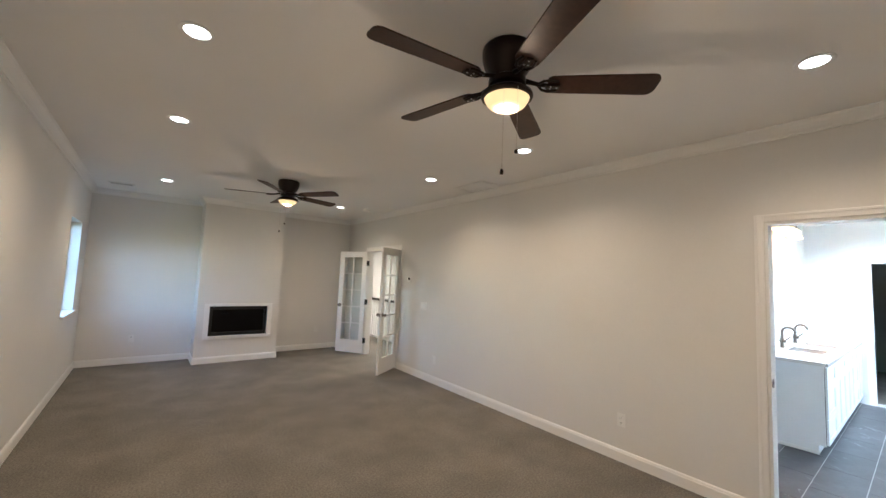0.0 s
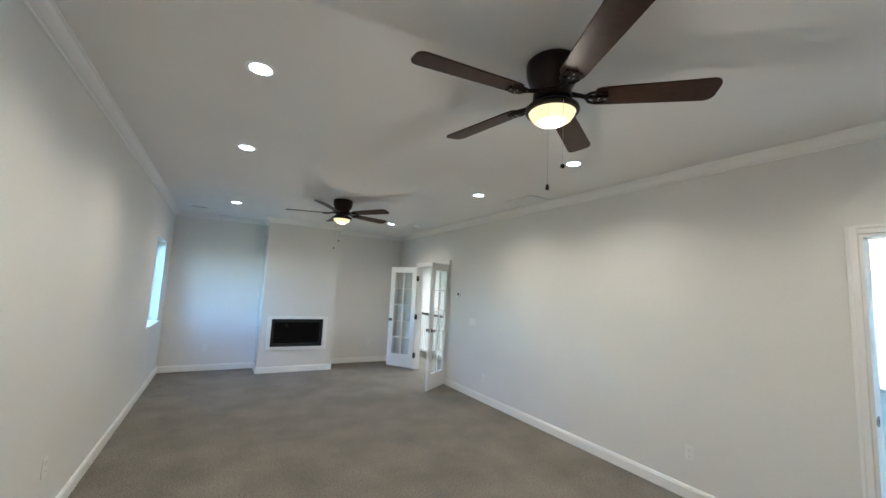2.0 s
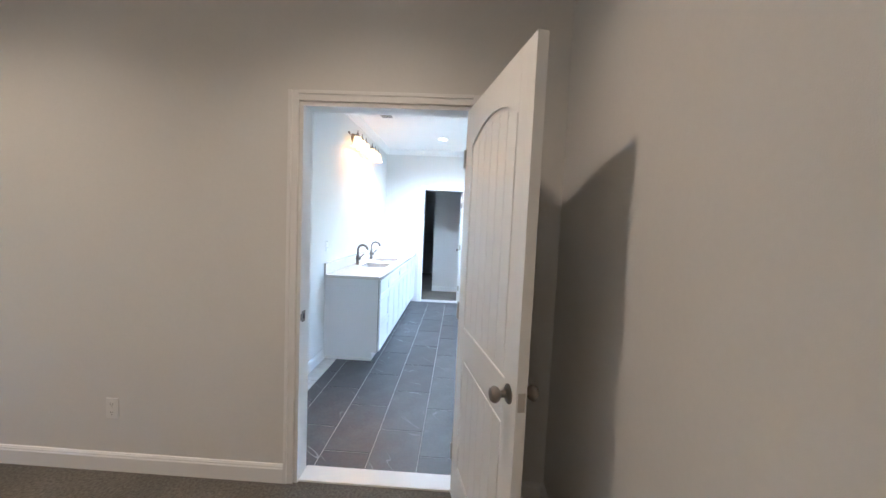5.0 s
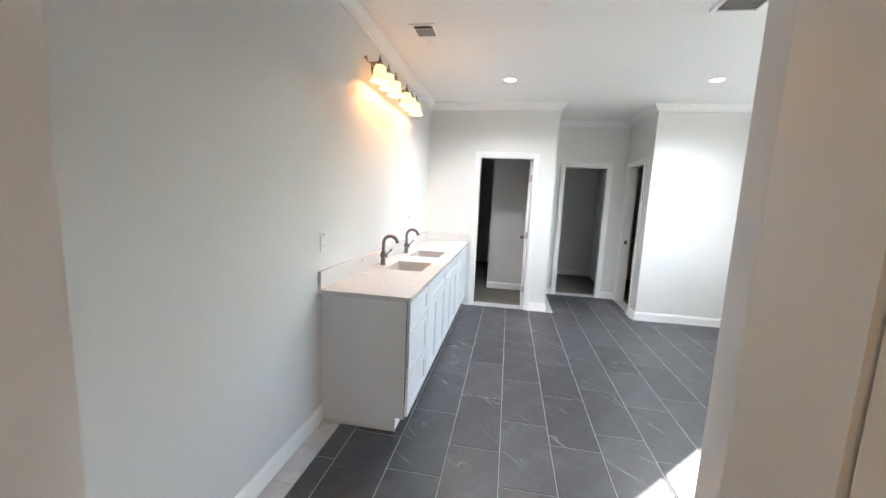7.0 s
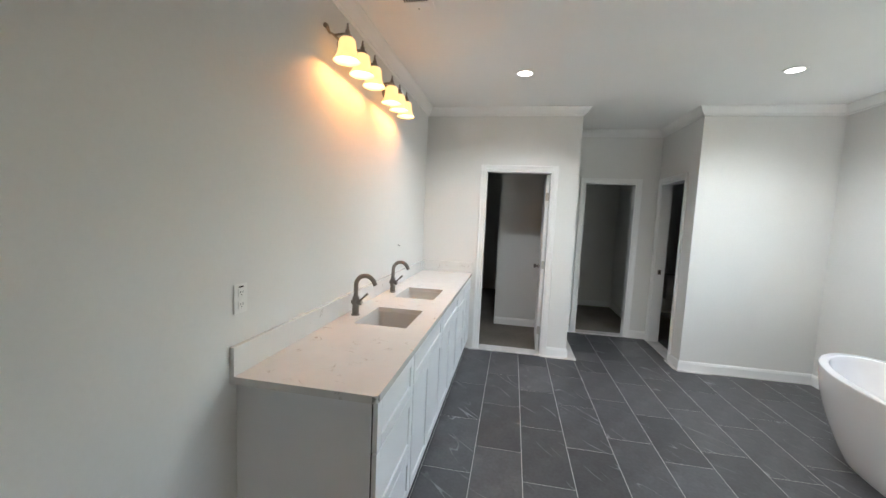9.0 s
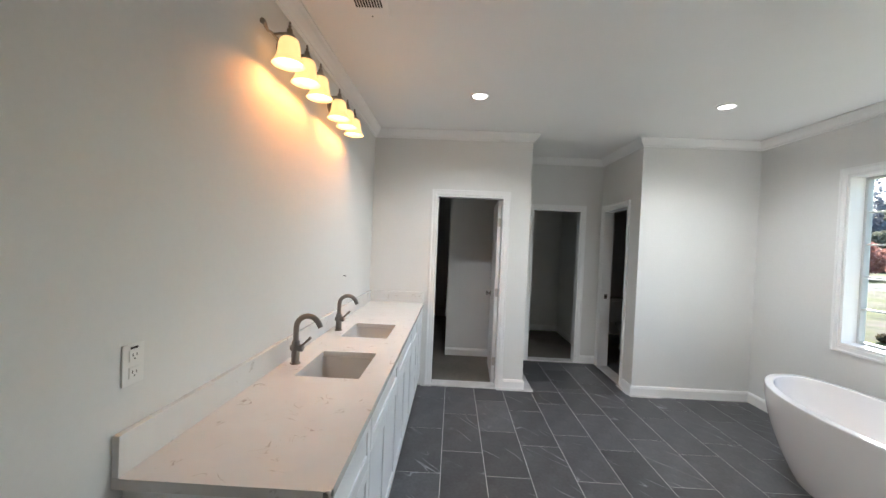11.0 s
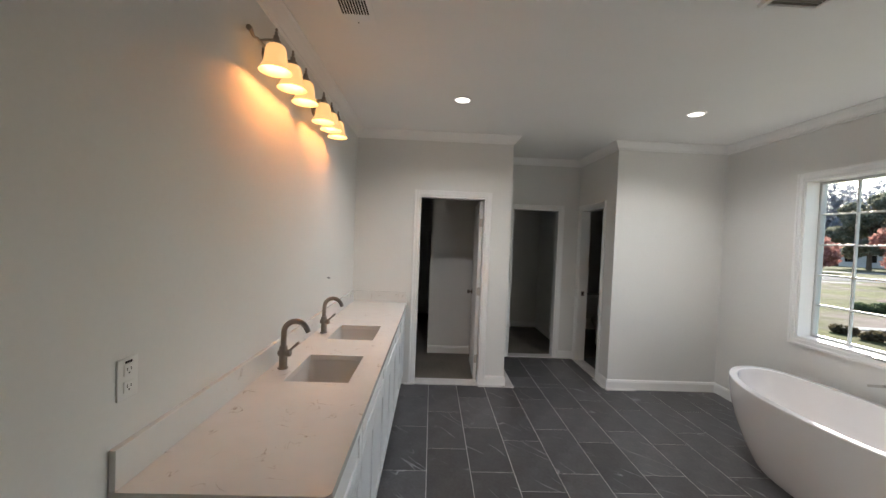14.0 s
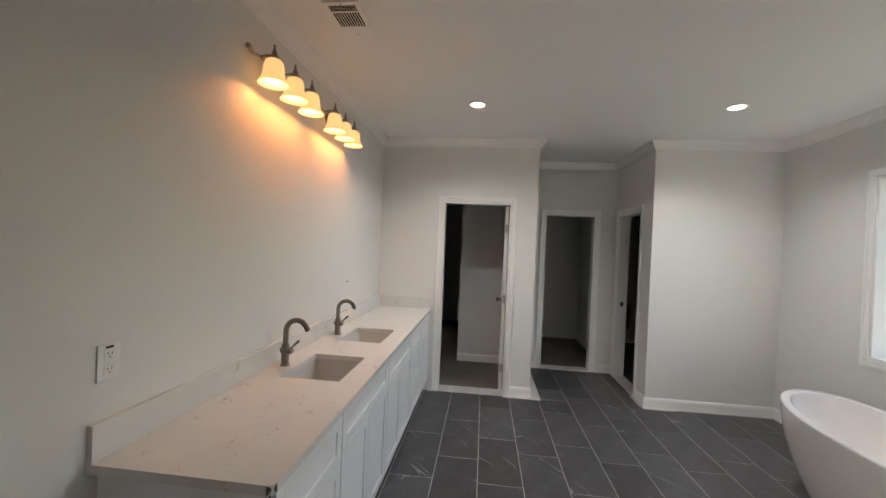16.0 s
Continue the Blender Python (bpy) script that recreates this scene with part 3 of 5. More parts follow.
def panel_door(name, label, m, w=0.80, h=2.02, t=0.035, plates=True, kind=""):
    """Two-panel plank door, arched upper panel; hinge at x = 0, leaf along +x, thickness along +y."""
    root = thing(name, label, "door", m, kind=kind)
    e = 0.007
    z0 = 0.012
    part("core", solid(0.002, w - 0.002, e, t - e, z0, h), TRIM, root)
    s = 0.115
    mid0, mid1 = 0.82, 0.96
    bm = bmesh.new()
    box(bm, 0, s, 0, t, z0, h, 0.002)
    part("stile", bm, TRIM, root)
    part("stile", solid(w - s, w, 0, t, z0, h, 0.002), TRIM, root)
    part("rail", solid(s, w - s, 0, t, z0, z0 + 0.22, 0.002), TRIM, root)
    part("rail", solid(s, w - s, 0, t, mid0, mid1, 0.002), TRIM, root)
    part("arched_rail", arch_rail(bmesh.new(), s, w - s, h - 0.20, 0.075, h, 0, t), TRIM, root)
    pw = (w - 2 * s - 0.05) / 6
    for lo, hi in ((z0 + 0.245, mid0 - 0.025), (mid1 + 0.025, h - 0.22)):
        for k in range(6):
            x = s + 0.025 + pw * k
            up = hi + (0.07 * math.sin(math.pi * (k + 0.5) / 6) ** 0.8 if hi > 1.5 else 0)
            part("plank", solid(x + 0.002, x + pw - 0.002, 0.003, t - 0.003, lo, up, 0.002), TRIM, root)
    knob(root, w - 0.065, 0.93, -1, t)
    knob(root, w - 0.065, 0.93, 1, t)
    part("latch_plate", solid(w, w + 0.002, 0.006, t - 0.006, 0.90, 0.96), NICKEL, root)
    for z in (0.25, 1.02, 1.80):
        hinge(root, z, t, NICKEL, plates)
    return root


def french_leaf(m, flip):
    """Ten-light glazed leaf, hinge at x = 0."""
    w, h, t = 0.63, 2.03, 0.035
    root = thing("french_door", "white ten-light glazed double door leaf, swung open into the bedroom", "french door", m, group="double doors")
    st, z0 = 0.105, 0.012
    part("stile", solid(0, st, 0, t, z0, h, 0.003), TRIM, root)
    part("stile", solid(w - st, w, 0, t, z0, h, 0.003), TRIM, root)
    part("rail", solid(st, w - st, 0, t, z0, 0.26, 0.003), TRIM, root)
    part("rail", solid(st, w - st, 0, t, h - 0.115, h, 0.003), TRIM, root)
    lo, hi = 0.26, h - 0.115
    part("muntin", solid(w / 2 - 0.011, w / 2 + 0.011, 0.004, t - 0.004, lo, hi, 0.003), TRIM, root)
    for k in range(1, 5):
        z = lo + (hi - lo) * k / 5
        for p, q in ((st, w / 2 - 0.011), (w / 2 + 0.011, w - st)):
            part("muntin", solid(p, q, 0.004, t - 0.004, z - 0.011, z + 0.011, 0.003), TRIM, root)
    pane = part("glass", solid(st - 0.005, w - st + 0.005, t / 2 - 0.002, t / 2 + 0.002, lo - 0.005, hi + 0.005), PANE, root, "clear glass")
    pane.visible_shadow = False
    for side in (-1, 1):
        knob(root, w - 0.055, 0.94, side, t, GUNMETAL)
    part("latch_plate", solid(w, w + 0.002, 0.006, t - 0.006, 0.91, 0.97), GUNMETAL, root)
    for z in (0.27, 1.03, 1.80):
        bm = bmesh.new()
        y = -0.008 if not flip else t + 0.008
        tube(bm, [(-0.008, y, z - 0.055), (-0.008, y, z + 0.055)], 0.009, 10)
        box(bm, -0.004, -0.0005, 0.001, t - 0.001, z - 0.05, z + 0.05)
        box(bm, -0.045, -0.006, min(y, t / 2), max(y, t / 2), z - 0.05, z + 0.05)
        part("hinge", bm, BLACK, root, "black hinge")
    return root


near_turn = math.degrees(math.atan2(-0.55, -0.83))
far_turn = math.degrees(math.atan2(0.48, -0.31))
french_leaf(pose(3.435, 5.735, 0, 0, 0, near_turn), False)
french_leaf(pose(3.435 + 0.035 * math.sin(radians(far_turn)), 6.955 - 0.035 * math.cos(radians(far_turn)), 0, 0, 0, far_turn), True)
leaf_turn = math.degrees(math.atan2(-0.185, -0.838))
panel_door("door_bathroom", "white two-panel plank door with arched panel, swung open", pose(3.448, -0.122, 0, 0, 0, leaf_turn), 0.835, 2.04, plates=False)
panel_door("door_entry", "white two-panel plank door, closed", pose(0.402, -0.68, 0, 0, 0, 0), 0.776, 2.015)

# strike plate on the bathroom door jamb
strike = thing("strike_plate", "satin nickel strike plate on the white door jamb", "strike plate", pose(3.50, 0.7255, 0.93))
part("plate", solid(-0.02, 0.02, -0.002, 0.001, -0.03, 0.03, 0.001), SATIN, strike)
part("bolt_hole", solid(-0.008, 0.008, -0.003, -0.0015, -0.014, 0.014), SLOT, strike)
part("lip", solid(-0.035, -0.02, -0.002, 0.004, -0.018, 0.018), SATIN, strike)

# thresholds
structure("threshold_bathroom", solid(3.47, 3.60, BDOOR[0] + 0.018, BDOOR[1] - 0.018, -0.004, 0.010, 0.003), TRIM, "white marble threshold strip in the doorway", "threshold")

# fireplace
fire = thing("fireplace", "black linear electric fireplace with white frame in the chimney breast", "fireplace", pose(1.29, 7.41, 0.6875))
part("firebox", solid(-0.447, 0.447, 0.09, 0.45, -0.245, 0.245), BLACK, fire)
bm = bmesh.new()
for a, b, c, d in ((-0.445, 0.445, 0.19, 0.245), (-0.445, 0.445, -0.245, -0.19), (-0.445, -0.40, -0.19, 0.19), (0.40, 0.445, -0.19, 0.19)):
    box(bm, a, b, 0.012, 0.05, c, d, 0.003)
part("bezel", bm, BLACK, fire, "matt black bezel")
part("glass_front", solid(-0.405, 0.405, 0.035, 0.043, -0.195, 0.195), DARKGLASS, fire, "black glass front")
part("ember_bed", solid(-0.38, 0.38, 0.05, 0.088, -0.19, -0.13, 0.01), BLACK, fire)
bm = bmesh.new()
for a, b, c, d in ((-0.525, 0.525, 0.248, 0.295), (-0.525, 0.525, -0.30, -0.248), (-0.525, -0.45, -0.248, 0.248), (0.45, 0.525, -0.248, 0.248)):
    box(bm, a, b, -0.018, -0.0005, c, d, 0.004)
part("surround", bm, TRIM, fire, "white painted wood surround")


def outlet(m, usb=False, label="white duplex outlet with wall plate"):
    """Plate in the x-z plane, facing -y."""
    root = thing("outlet", label, "outlet", m, group="wall outlets")
    part("wall_plate", solid(-0.036, 0.036, -0.006, 0.0, -0.058, 0.058, 0.003), PLASTIC, root)
    for z in (-0.024, 0.024):
        face = part("receptacle", solid(-0.017, 0.017, -0.0085, -0.005, z - 0.016, z + 0.016, 0.002), PLASTIC, root)
        bm = bmesh.new()
        box(bm, -0.0075, -0.0055, -0.0092, -0.008, z - 0.002, z + 0.007)
        box(bm, 0.0055, 0.0075, -0.0092, -0.008, z - 0.002, z + 0.006)
        box(bm, -0.002, 0.002, -0.0092, -0.008, z - 0.011, z - 0.007)
        part("slots", bm, SLOT, face)
    if usb:
        part("label_strip", solid(-0.012, 0.012, -0.0075, -0.0055, 0.043, 0.049), SLOT, root)
    return root


outlet(pose(XE, 1.78, 0.36, 0, 0, -90))
outlet(pose(XE, 4.62, 0.345, 0, 0, -90))
outlet(pose(2.83, YN, 0.40))
outlet(pose(-0.15, YN, 0.39))
outlet(pose(XW, 3.25, 0.42, 0, 0, 90))


def switch_plate(m, gangs, label):
    root = thing("light_switch", label, "light switch", m)
    w = 0.035 + 0.023 * (gangs - 1)
    part("wall_plate", solid(-w, w, -0.006, 0, -0.058, 0.058, 0.003), PLASTIC, root)
    for g in range(gangs):
        x = (g - (gangs - 1) / 2) * 0.046
        part("rocker", solid(x - 0.0165, x + 0.0165, -0.010, -0.005, -0.033, 0.033, 0.002), TRIM, root)
    return root


switch_plate(pose(XE, 4.95, 1.12, 0, 0, -90), 3, "white three-gang rocker switch plate on the wall")
switch_plate(pose(1.425, YS, 1.13, 0, 0, 180), 2, "white two-gang rocker switch plate on the wall")
stat = thing("thermostat", "small white wall thermostat with dark display", "thermostat", pose(XE, 5.385, 1.52, 0, 0, -90))
part("body", solid(-0.05, 0.05, -0.022, 0, -0.04, 0.04, 0.006), PLASTIC, stat)
part("display", solid(-0.012, 0.03, -0.0235, -0.0215, -0.004, 0.034), DARKGLASS, stat, "dark display")


def ceiling_grille(name, label, m, w, d, slats, mat=TRIM, dark=SLOT):
    root = thing(name, label, "air vent", m)
    f = 0.025
    bm = bmesh.new()
    for a, b, c, e in ((-w / 2, w / 2, -d / 2, -d / 2 + f), (-w / 2, w / 2, d / 2 - f, d / 2), (-w / 2, -w / 2 + f, -d / 2 + f, d / 2 - f), (w / 2 - f, w / 2, -d / 2 + f, d / 2 - f)):
        box(bm, a, b, c, e, -0.010, 0.0, 0.002)
    part("frame", bm, mat, root)
    part("duct", solid(-w / 2 + f, w / 2 - f, -d / 2 + f, d / 2 - f, -0.0025, -0.001), dark, root, "dark duct behind the slats")
    for k in range(slats):
        x = -w / 2 + f + (w - 2 * f) * (k + 0.5) / slats
        bm = solid(-0.0026, 0.0026, -d / 2 + f, d / 2 - f, -0.0008, 0.0005)
        part("slat", bm, mat, root, at=pose(x, 0, -0.0055, 0, 18, 0))
    return root


ceiling_grille("ceiling_vent", "white ceiling supply vent above the far window", pose(-0.42, 7.2, CEILING), 0.30, 0.15, 12)
ceiling_grille("return_grille", "white square return air grille in the ceiling", pose(3.18, 3.51, CEILING), 0.30, 0.52, 16, CEIL, CEIL)
smoke = thing("smoke_detector", "small round white smoke detector on the ceiling", "smoke detector", pose(3.01, 6.24, CEILING))
part("body", lathe(bmesh.new(), [(0, 0), (0.062, 0), (0.064, -0.012), (0.056, -0.03), (0.03, -0.036), (0, -0.036)], 28), PLASTIC, smoke, smooth=True)


def sash_window(name, label, m, w, h, cols, rows, bar=0.014, deep=0.05, double=False, f=0.032):
    """Frame in the x-z plane from (0, 0) to (w, h), thickness along y."""
    root = thing(name, label, "window", m, kind="structure")
    frame_ob = thing("window_frame", "", "")
    frame_ob.parent = root
    for a, b, c, d in ((0, w, 0, f), (0, w, h - f, h), (0, f, f, h - f), (w - f, w, f, h - f)):
        part("frame_bar", solid(a, b, 0, deep, c, d, 0.003), SHADED_VINYL, frame_ob)
    if double:
        part("meeting_rail", solid(f, w - f, 0.005, deep - 0.005, h / 2 - 0.025, h / 2 + 0.025, 0.003), SHADED_VINYL, root)
    for k in range(1, cols):
        x = f + (w - 2 * f) * k / cols
        part("muntin", solid(x - bar / 2, x + bar / 2, 0.014, 0.036, f, h - f, 0.002), SHADED_VINYL, root)
    for k in range(1, rows):
        z = f + (h - 2 * f) * k / rows
        for n in range(cols):
            a, b = f + (w - 2 * f) * n / cols, f + (w - 2 * f) * (n + 1) / cols
            part("muntin", solid(a + (bar / 2 if n else 0), b - (bar / 2 if n < cols - 1 else 0), 0.014, 0.036, z - bar / 2, z + bar / 2, 0.002), SHADED_VINYL, root)
    pane = part("pane", solid(f - 0.004, w - f + 0.004, 0.023, 0.027, f - 0.004, h - f + 0.004), PANE, root, "clear glass")
    pane.visible_shadow = False
    return root


sash_window("window_1", "white double-hung bedroom window, closed", pose(XW - 0.12, WWIN[0], WWIN[2], 0, 0, 90), WWIN[1] - WWIN[0], WWIN[3] - WWIN[2], 1, 1, double=True)
structure("trim_bedroom_sill", solid(XW - 0.06, XW + 0.035, WWIN[0] - 0.05, WWIN[1] + 0.05, WWIN[2] - 0.022, WWIN[2] + 0.001, 0.004), TRIM, "white painted window sill", "window sill")

# landing railing
rail = thing("stair_railing", "white baluster railing with dark wooden handrail on the landing", "railing", pose(4.68, 0, 0))
part("handrail", solid(-0.03, 0.03, 4.02, 9.58, 0.93, 0.985, 0.015), WOODRAIL, rail, "dark stained handrail")
part("bottom_rail", solid(-0.03, 0.03, 4.02, 9.58, 0.0, 0.05, 0.004), TRIM, rail)
for k in range(53):
    part("baluster", solid(-0.016, 0.016, 4.08 + 0.103 * k, 4.112 + 0.103 * k, 0.05, 0.93), TRIM, rail)

# ---- bathroom things ----
def slab_holes(x0, x1, y0, y1, z0, z1, holes):
    xs = sorted({x0, x1, *[h[0] for h in holes], *[h[1] for h in holes]})
    ys = sorted({y0, y1, *[h[2] for h in holes], *[h[3] for h in holes]})
    bm = bmesh.new()
    made = {}

    def vert(*key):
        if key not in made:
            made[key] = bm.verts.new(key)
        return made[key]

    def full(i, j):
        if not (0 <= i < len(xs) - 1 and 0 <= j < len(ys) - 1):
            return False
        c, d = (xs[i] + xs[i + 1]) / 2, (ys[j] + ys[j + 1]) / 2
        return not any(h[0] < c < h[1] and h[2] < d < h[3] for h in holes)

    for i in range(len(xs) - 1):
        for j in range(len(ys) - 1):
            if full(i, j):
                a, b, c, d = xs[i], xs[i + 1], ys[j], ys[j + 1]
                for z in (z0, z1):
                    bm.faces.new([vert(a, c, z), vert(b, c, z), vert(b, d, z), vert(a, d, z)])
                for ok, (p, q, r, s) in ((full(i - 1, j), (a, c, a, d)), (full(i + 1, j), (b, c, b, d)), (full(i, j - 1), (a, c, b, c)), (full(i, j + 1), (a, d, b, d))):
                    if not ok:
                        bm.faces.new([vert(p, q, z0), vert(r, s, z0), vert(r, s, z1), vert(p, q, z1)])
    return bm


def round_rect(hx, hy, r, z, seg=5, cx=0.0, cy=0.0):
    pts = []
    for k, (sx, sy) in enumerate(((1, 1), (-1, 1), (-1, -1), (1, -1))):
        for n in range(seg + 1):
            a = math.pi / 2 * (k + n / seg)
            pts.append((cx + sx * (hx - r) + r * math.cos(a), cy + sy * (hy - r) + r * math.sin(a), z))
    return pts


def loft(bm, rings, cap_start=False, cap_end=False):
    made = [[bm.verts.new(p) for p in ring] for ring in rings]
    n = len(made[0])
    for a, b in zip(made, made[1:]):
        for k in range(n):
            bm.faces.new((a[k], a[(k + 1) % n], b[(k + 1) % n], b[k]))
    if cap_start:
        bm.faces.new(made[0][::-1])
    if cap_end:
        bm.faces.new(made[-1])
    return bm


CTR, FRONT = 0.888, 0.675
VX0, VX1 = 5.314, FAR_X


def shaker(parent, name, x0, x1, z0, z1, y):
    """A recessed-panel front in the plane y, facing -y."""
    root = part(name, solid(x0 + 0.045, x1 - 0.045, y - 0.012, y, z0 + 0.045, z1 - 0.045), CABINET, parent)
    bm = bmesh.new()
    s = 0.048
    for a, b, c, d in ((x0, x0 + s, z0, z1), (x1 - s, x1, z0, z1), (x0 + s, x1 - s, z0, z0 + s), (x0 + s, x1 - s, z1 - s, z1)):
        box(bm, a, b, y - 0.02, y - 0.0005, c, d, 0.0025)
    part("frame", bm, CABINET, root)
    return root


def vanity_cabinet(x0, x1, kind, label, end=False):
    root = thing("vanity_cabinet", label, "cabinet", pose(0, 0, 0), group="vanity cabinets")
    low = CTR - 0.24 if kind == "sink" else CTR - 0.03
    body = solid(x0 + 0.001, x1 - 0.001, FRONT + 0.022, VAN_Y - 0.002, 0.087, low)
    if kind == "sink":
        for a, b, c, d in ((x0 + 0.001, x0 + 0.02, FRONT + 0.022, VAN_Y - 0.002), (x1 - 0.02, x1 - 0.001, FRONT + 0.022, VAN_Y - 0.002), (x0 + 0.02, x1 - 0.02, FRONT + 0.022, FRONT + 0.04), (x0 + 0.02, x1 - 0.02, VAN_Y - 0.02, VAN_Y - 0.002)):
            box(body, a, b, c, d, low, CTR - 0.03)
    part("body", body, CABINET, root)
    part("toe_kick", solid(x0 + (0.0 if end else 0.001), x1 - 0.001, FRONT + 0.075, VAN_Y - 0.002, 0.0, 0.087), CABINET, root)
    if end:
        part("shoe_moulding", solid(x0 - 0.012, x0 - 0.001, FRONT + 0.07, VAN_Y - 0.016, 0.0, 0.03, 0.004), TRIM, root)
        part("end_stile", solid(x0 - 0.004, x0 + 0.03, FRONT + 0.0215, FRONT + 0.045, 0.087, CTR - 0.032), CABINET, root)
    # near-black sheet stands for the shade in the gaps between the fronts
    part("reveal", solid(x0 + 0.004, x1 - 0.004, FRONT + 0.019, FRONT + 0.0215, 0.095, CTR - 0.04), SLOT, root, "dark sheet that puts shade in the gaps between the fronts")
    g = 0.006
    y = FRONT + 0.018
    top = CTR - 0.045
    if kind == "drawers":
        for a, b in ((0.10, 0.34), (0.346, 0.64), (0.646, top)):
            shaker(root, "drawer_front", x0 + g, x1 - g, a, b, y)
    else:
        split = 0.675
        xm = (x0 + x1) / 2
        if kind == "sink":
            shaker(root, "false_front", x0 + g, x1 - g, split + 0.006, top, y)
        else:
            shaker(root, "drawer_front", x0 + g, x1 - g, split + 0.006, top, y)
        shaker(root, "door", x0 + g, xm - 0.0015, 0.10, split, y)
        shaker(root, "door", xm + 0.0015, x1 - g, 0.10, split, y)
    return root


vanity_cabinet(VX0, 5.84, "drawers", "white shaker three-drawer vanity base with plain end panel", True)
vanity_cabinet(5.84, 6.62, "sink", "white shaker two-door sink base under the quartz top")
vanity_cabinet(6.62, 7.40, "sink", "white shaker two-door sink base under the quartz top")
vanity_cabinet(7.40, 7.88, "drawers", "white shaker three-drawer vanity base between sink and wall")
vanity_cabinet(7.88, VX1, "doors", "white shaker drawer-over-door vanity base against the far wall")
SINKS = [(6.08, 6.495, 0.79, 1.103), (6.835, 7.255, 0.79, 1.103)]
top = thing("vanity_countertop", "cream quartz countertop with faint grey veins and two sink cutouts", "countertop", pose(0, 0, 0))
slab = slab_holes(VX0 - 0.035, VX1 - 0.001, FRONT - 0.014, VAN_Y - 0.001, CTR - 0.03, CTR, SINKS)
corner = [e for e in slab.edges if all(abs(v.co.x - VX0 + 0.035) < 1e-4 and abs(v.co.y - FRONT + 0.014) < 1e-4 for v in e.verts)]
bmesh.ops.bevel(slab, geom=corner, offset=0.022, segments=5, affect="EDGES", profile=0.5)
part("slab", slab, QUARTZ, top)
part("backsplash", solid(VX0 - 0.035, VX1 - 0.022, VAN_Y - 0.021, VAN_Y - 0.001, CTR + 0.0005, CTR + 0.115, 0.002), QUARTZ, top)
part("side_splash", solid(VX1 - 0.021, VX1 - 0.001, FRONT - 0.004, VAN_Y - 0.001, CTR + 0.0005, CTR + 0.115, 0.002), QUARTZ, top)
for a, b, c, d in SINKS:
    cx, cy, hx, hy = (a + b) / 2, (c + d) / 2, (b - a) / 2, (d - c) / 2
    basin = thing("sink_basin", "white rectangular undermount porcelain sink", "sink", pose(cx, cy, CTR - 0.032), group="vanity sinks")
    bm = bmesh.new()
    loft(bm, [round_rect(hx + 0.02, hy + 0.02, 0.03, 0), round_rect(hx + 0.001, hy + 0.001, 0.025, 0), round_rect(hx - 0.004, hy - 0.004, 0.028, -0.07), round_rect(hx - 0.012, hy - 0.012, 0.035, -0.145), round_rect(hx - 0.05, hy - 0.045, 0.04, -0.172), round_rect(0.022, 0.022, 0.0215, -0.18)], cap_end=True)
    part("bowl", bm, PORCELAIN, basin, smooth=True)
    part("drain", lathe(bmesh.new(), [(0, -0.176), (0.019, -0.176), (0.022, -0.179)], 20), CHROME, basin, "chrome drain", smooth=True)


def faucet(x, y):
    root = thing("faucet", "brushed gunmetal gooseneck faucet with side lever", "faucet", pose(x, y, CTR), group="vanity faucets")
    part("base", lathe(bmesh.new(), [(0, 0), (0.027, 0), (0.027, 0.006), (0.021, 0.009), (0.0205, 0.115), (0.017, 0.12), (0, 0.12)], 28), GUNMETAL, root, smooth=True)
    arc = [(0, 0, 0.115), (0, 0, 0.19)] + [(0, -0.062 + 0.062 * math.cos(a), 0.19 + 0.062 * math.sin(a)) for a in [math.pi * k / 14 for k in range(1, 13)]]
    arc.append((0, -0.1285, 0.195))
    part("spout", tube(bmesh.new(), arc, [0.0145] * (len(arc) - 1) + [0.0135], 16), GUNMETAL, root, smooth=True)
    part("handle_hub", tube(bmesh.new(), [(0, 0.026, 0.082), (0, 0.02, 0.082), (0, -0.036, 0.082), (0, -0.04, 0.082)], [0.014, 0.019, 0.019, 0.015], 18), GUNMETAL, root, smooth=True)
    part("lever", tube(bmesh.new(), [(0, -0.028, 0.09), (-0.005, -0.05, 0.112), (-0.01, -0.082, 0.142)], [0.0065, 0.006, 0.0075], 12), GUNMETAL, root, smooth=True)
    return root


faucet(6.255, 1.172)
faucet(7.003, 1.172)
outlet(pose(5.336, VAN_Y, 1.18), True, "white duplex outlet with dark label strip beside the vanity")
stub = thing("cable_stub", "short dark cable end poking from the wall above the vanity", "cable", pose(7.366, VAN_Y, 1.247))
part("wire", tube(bmesh.new(), [(0, 0.0, 0), (0, -0.012, 0.001), (0.002, -0.02, -0.004)], 0.003, 8), BLACK, stub)


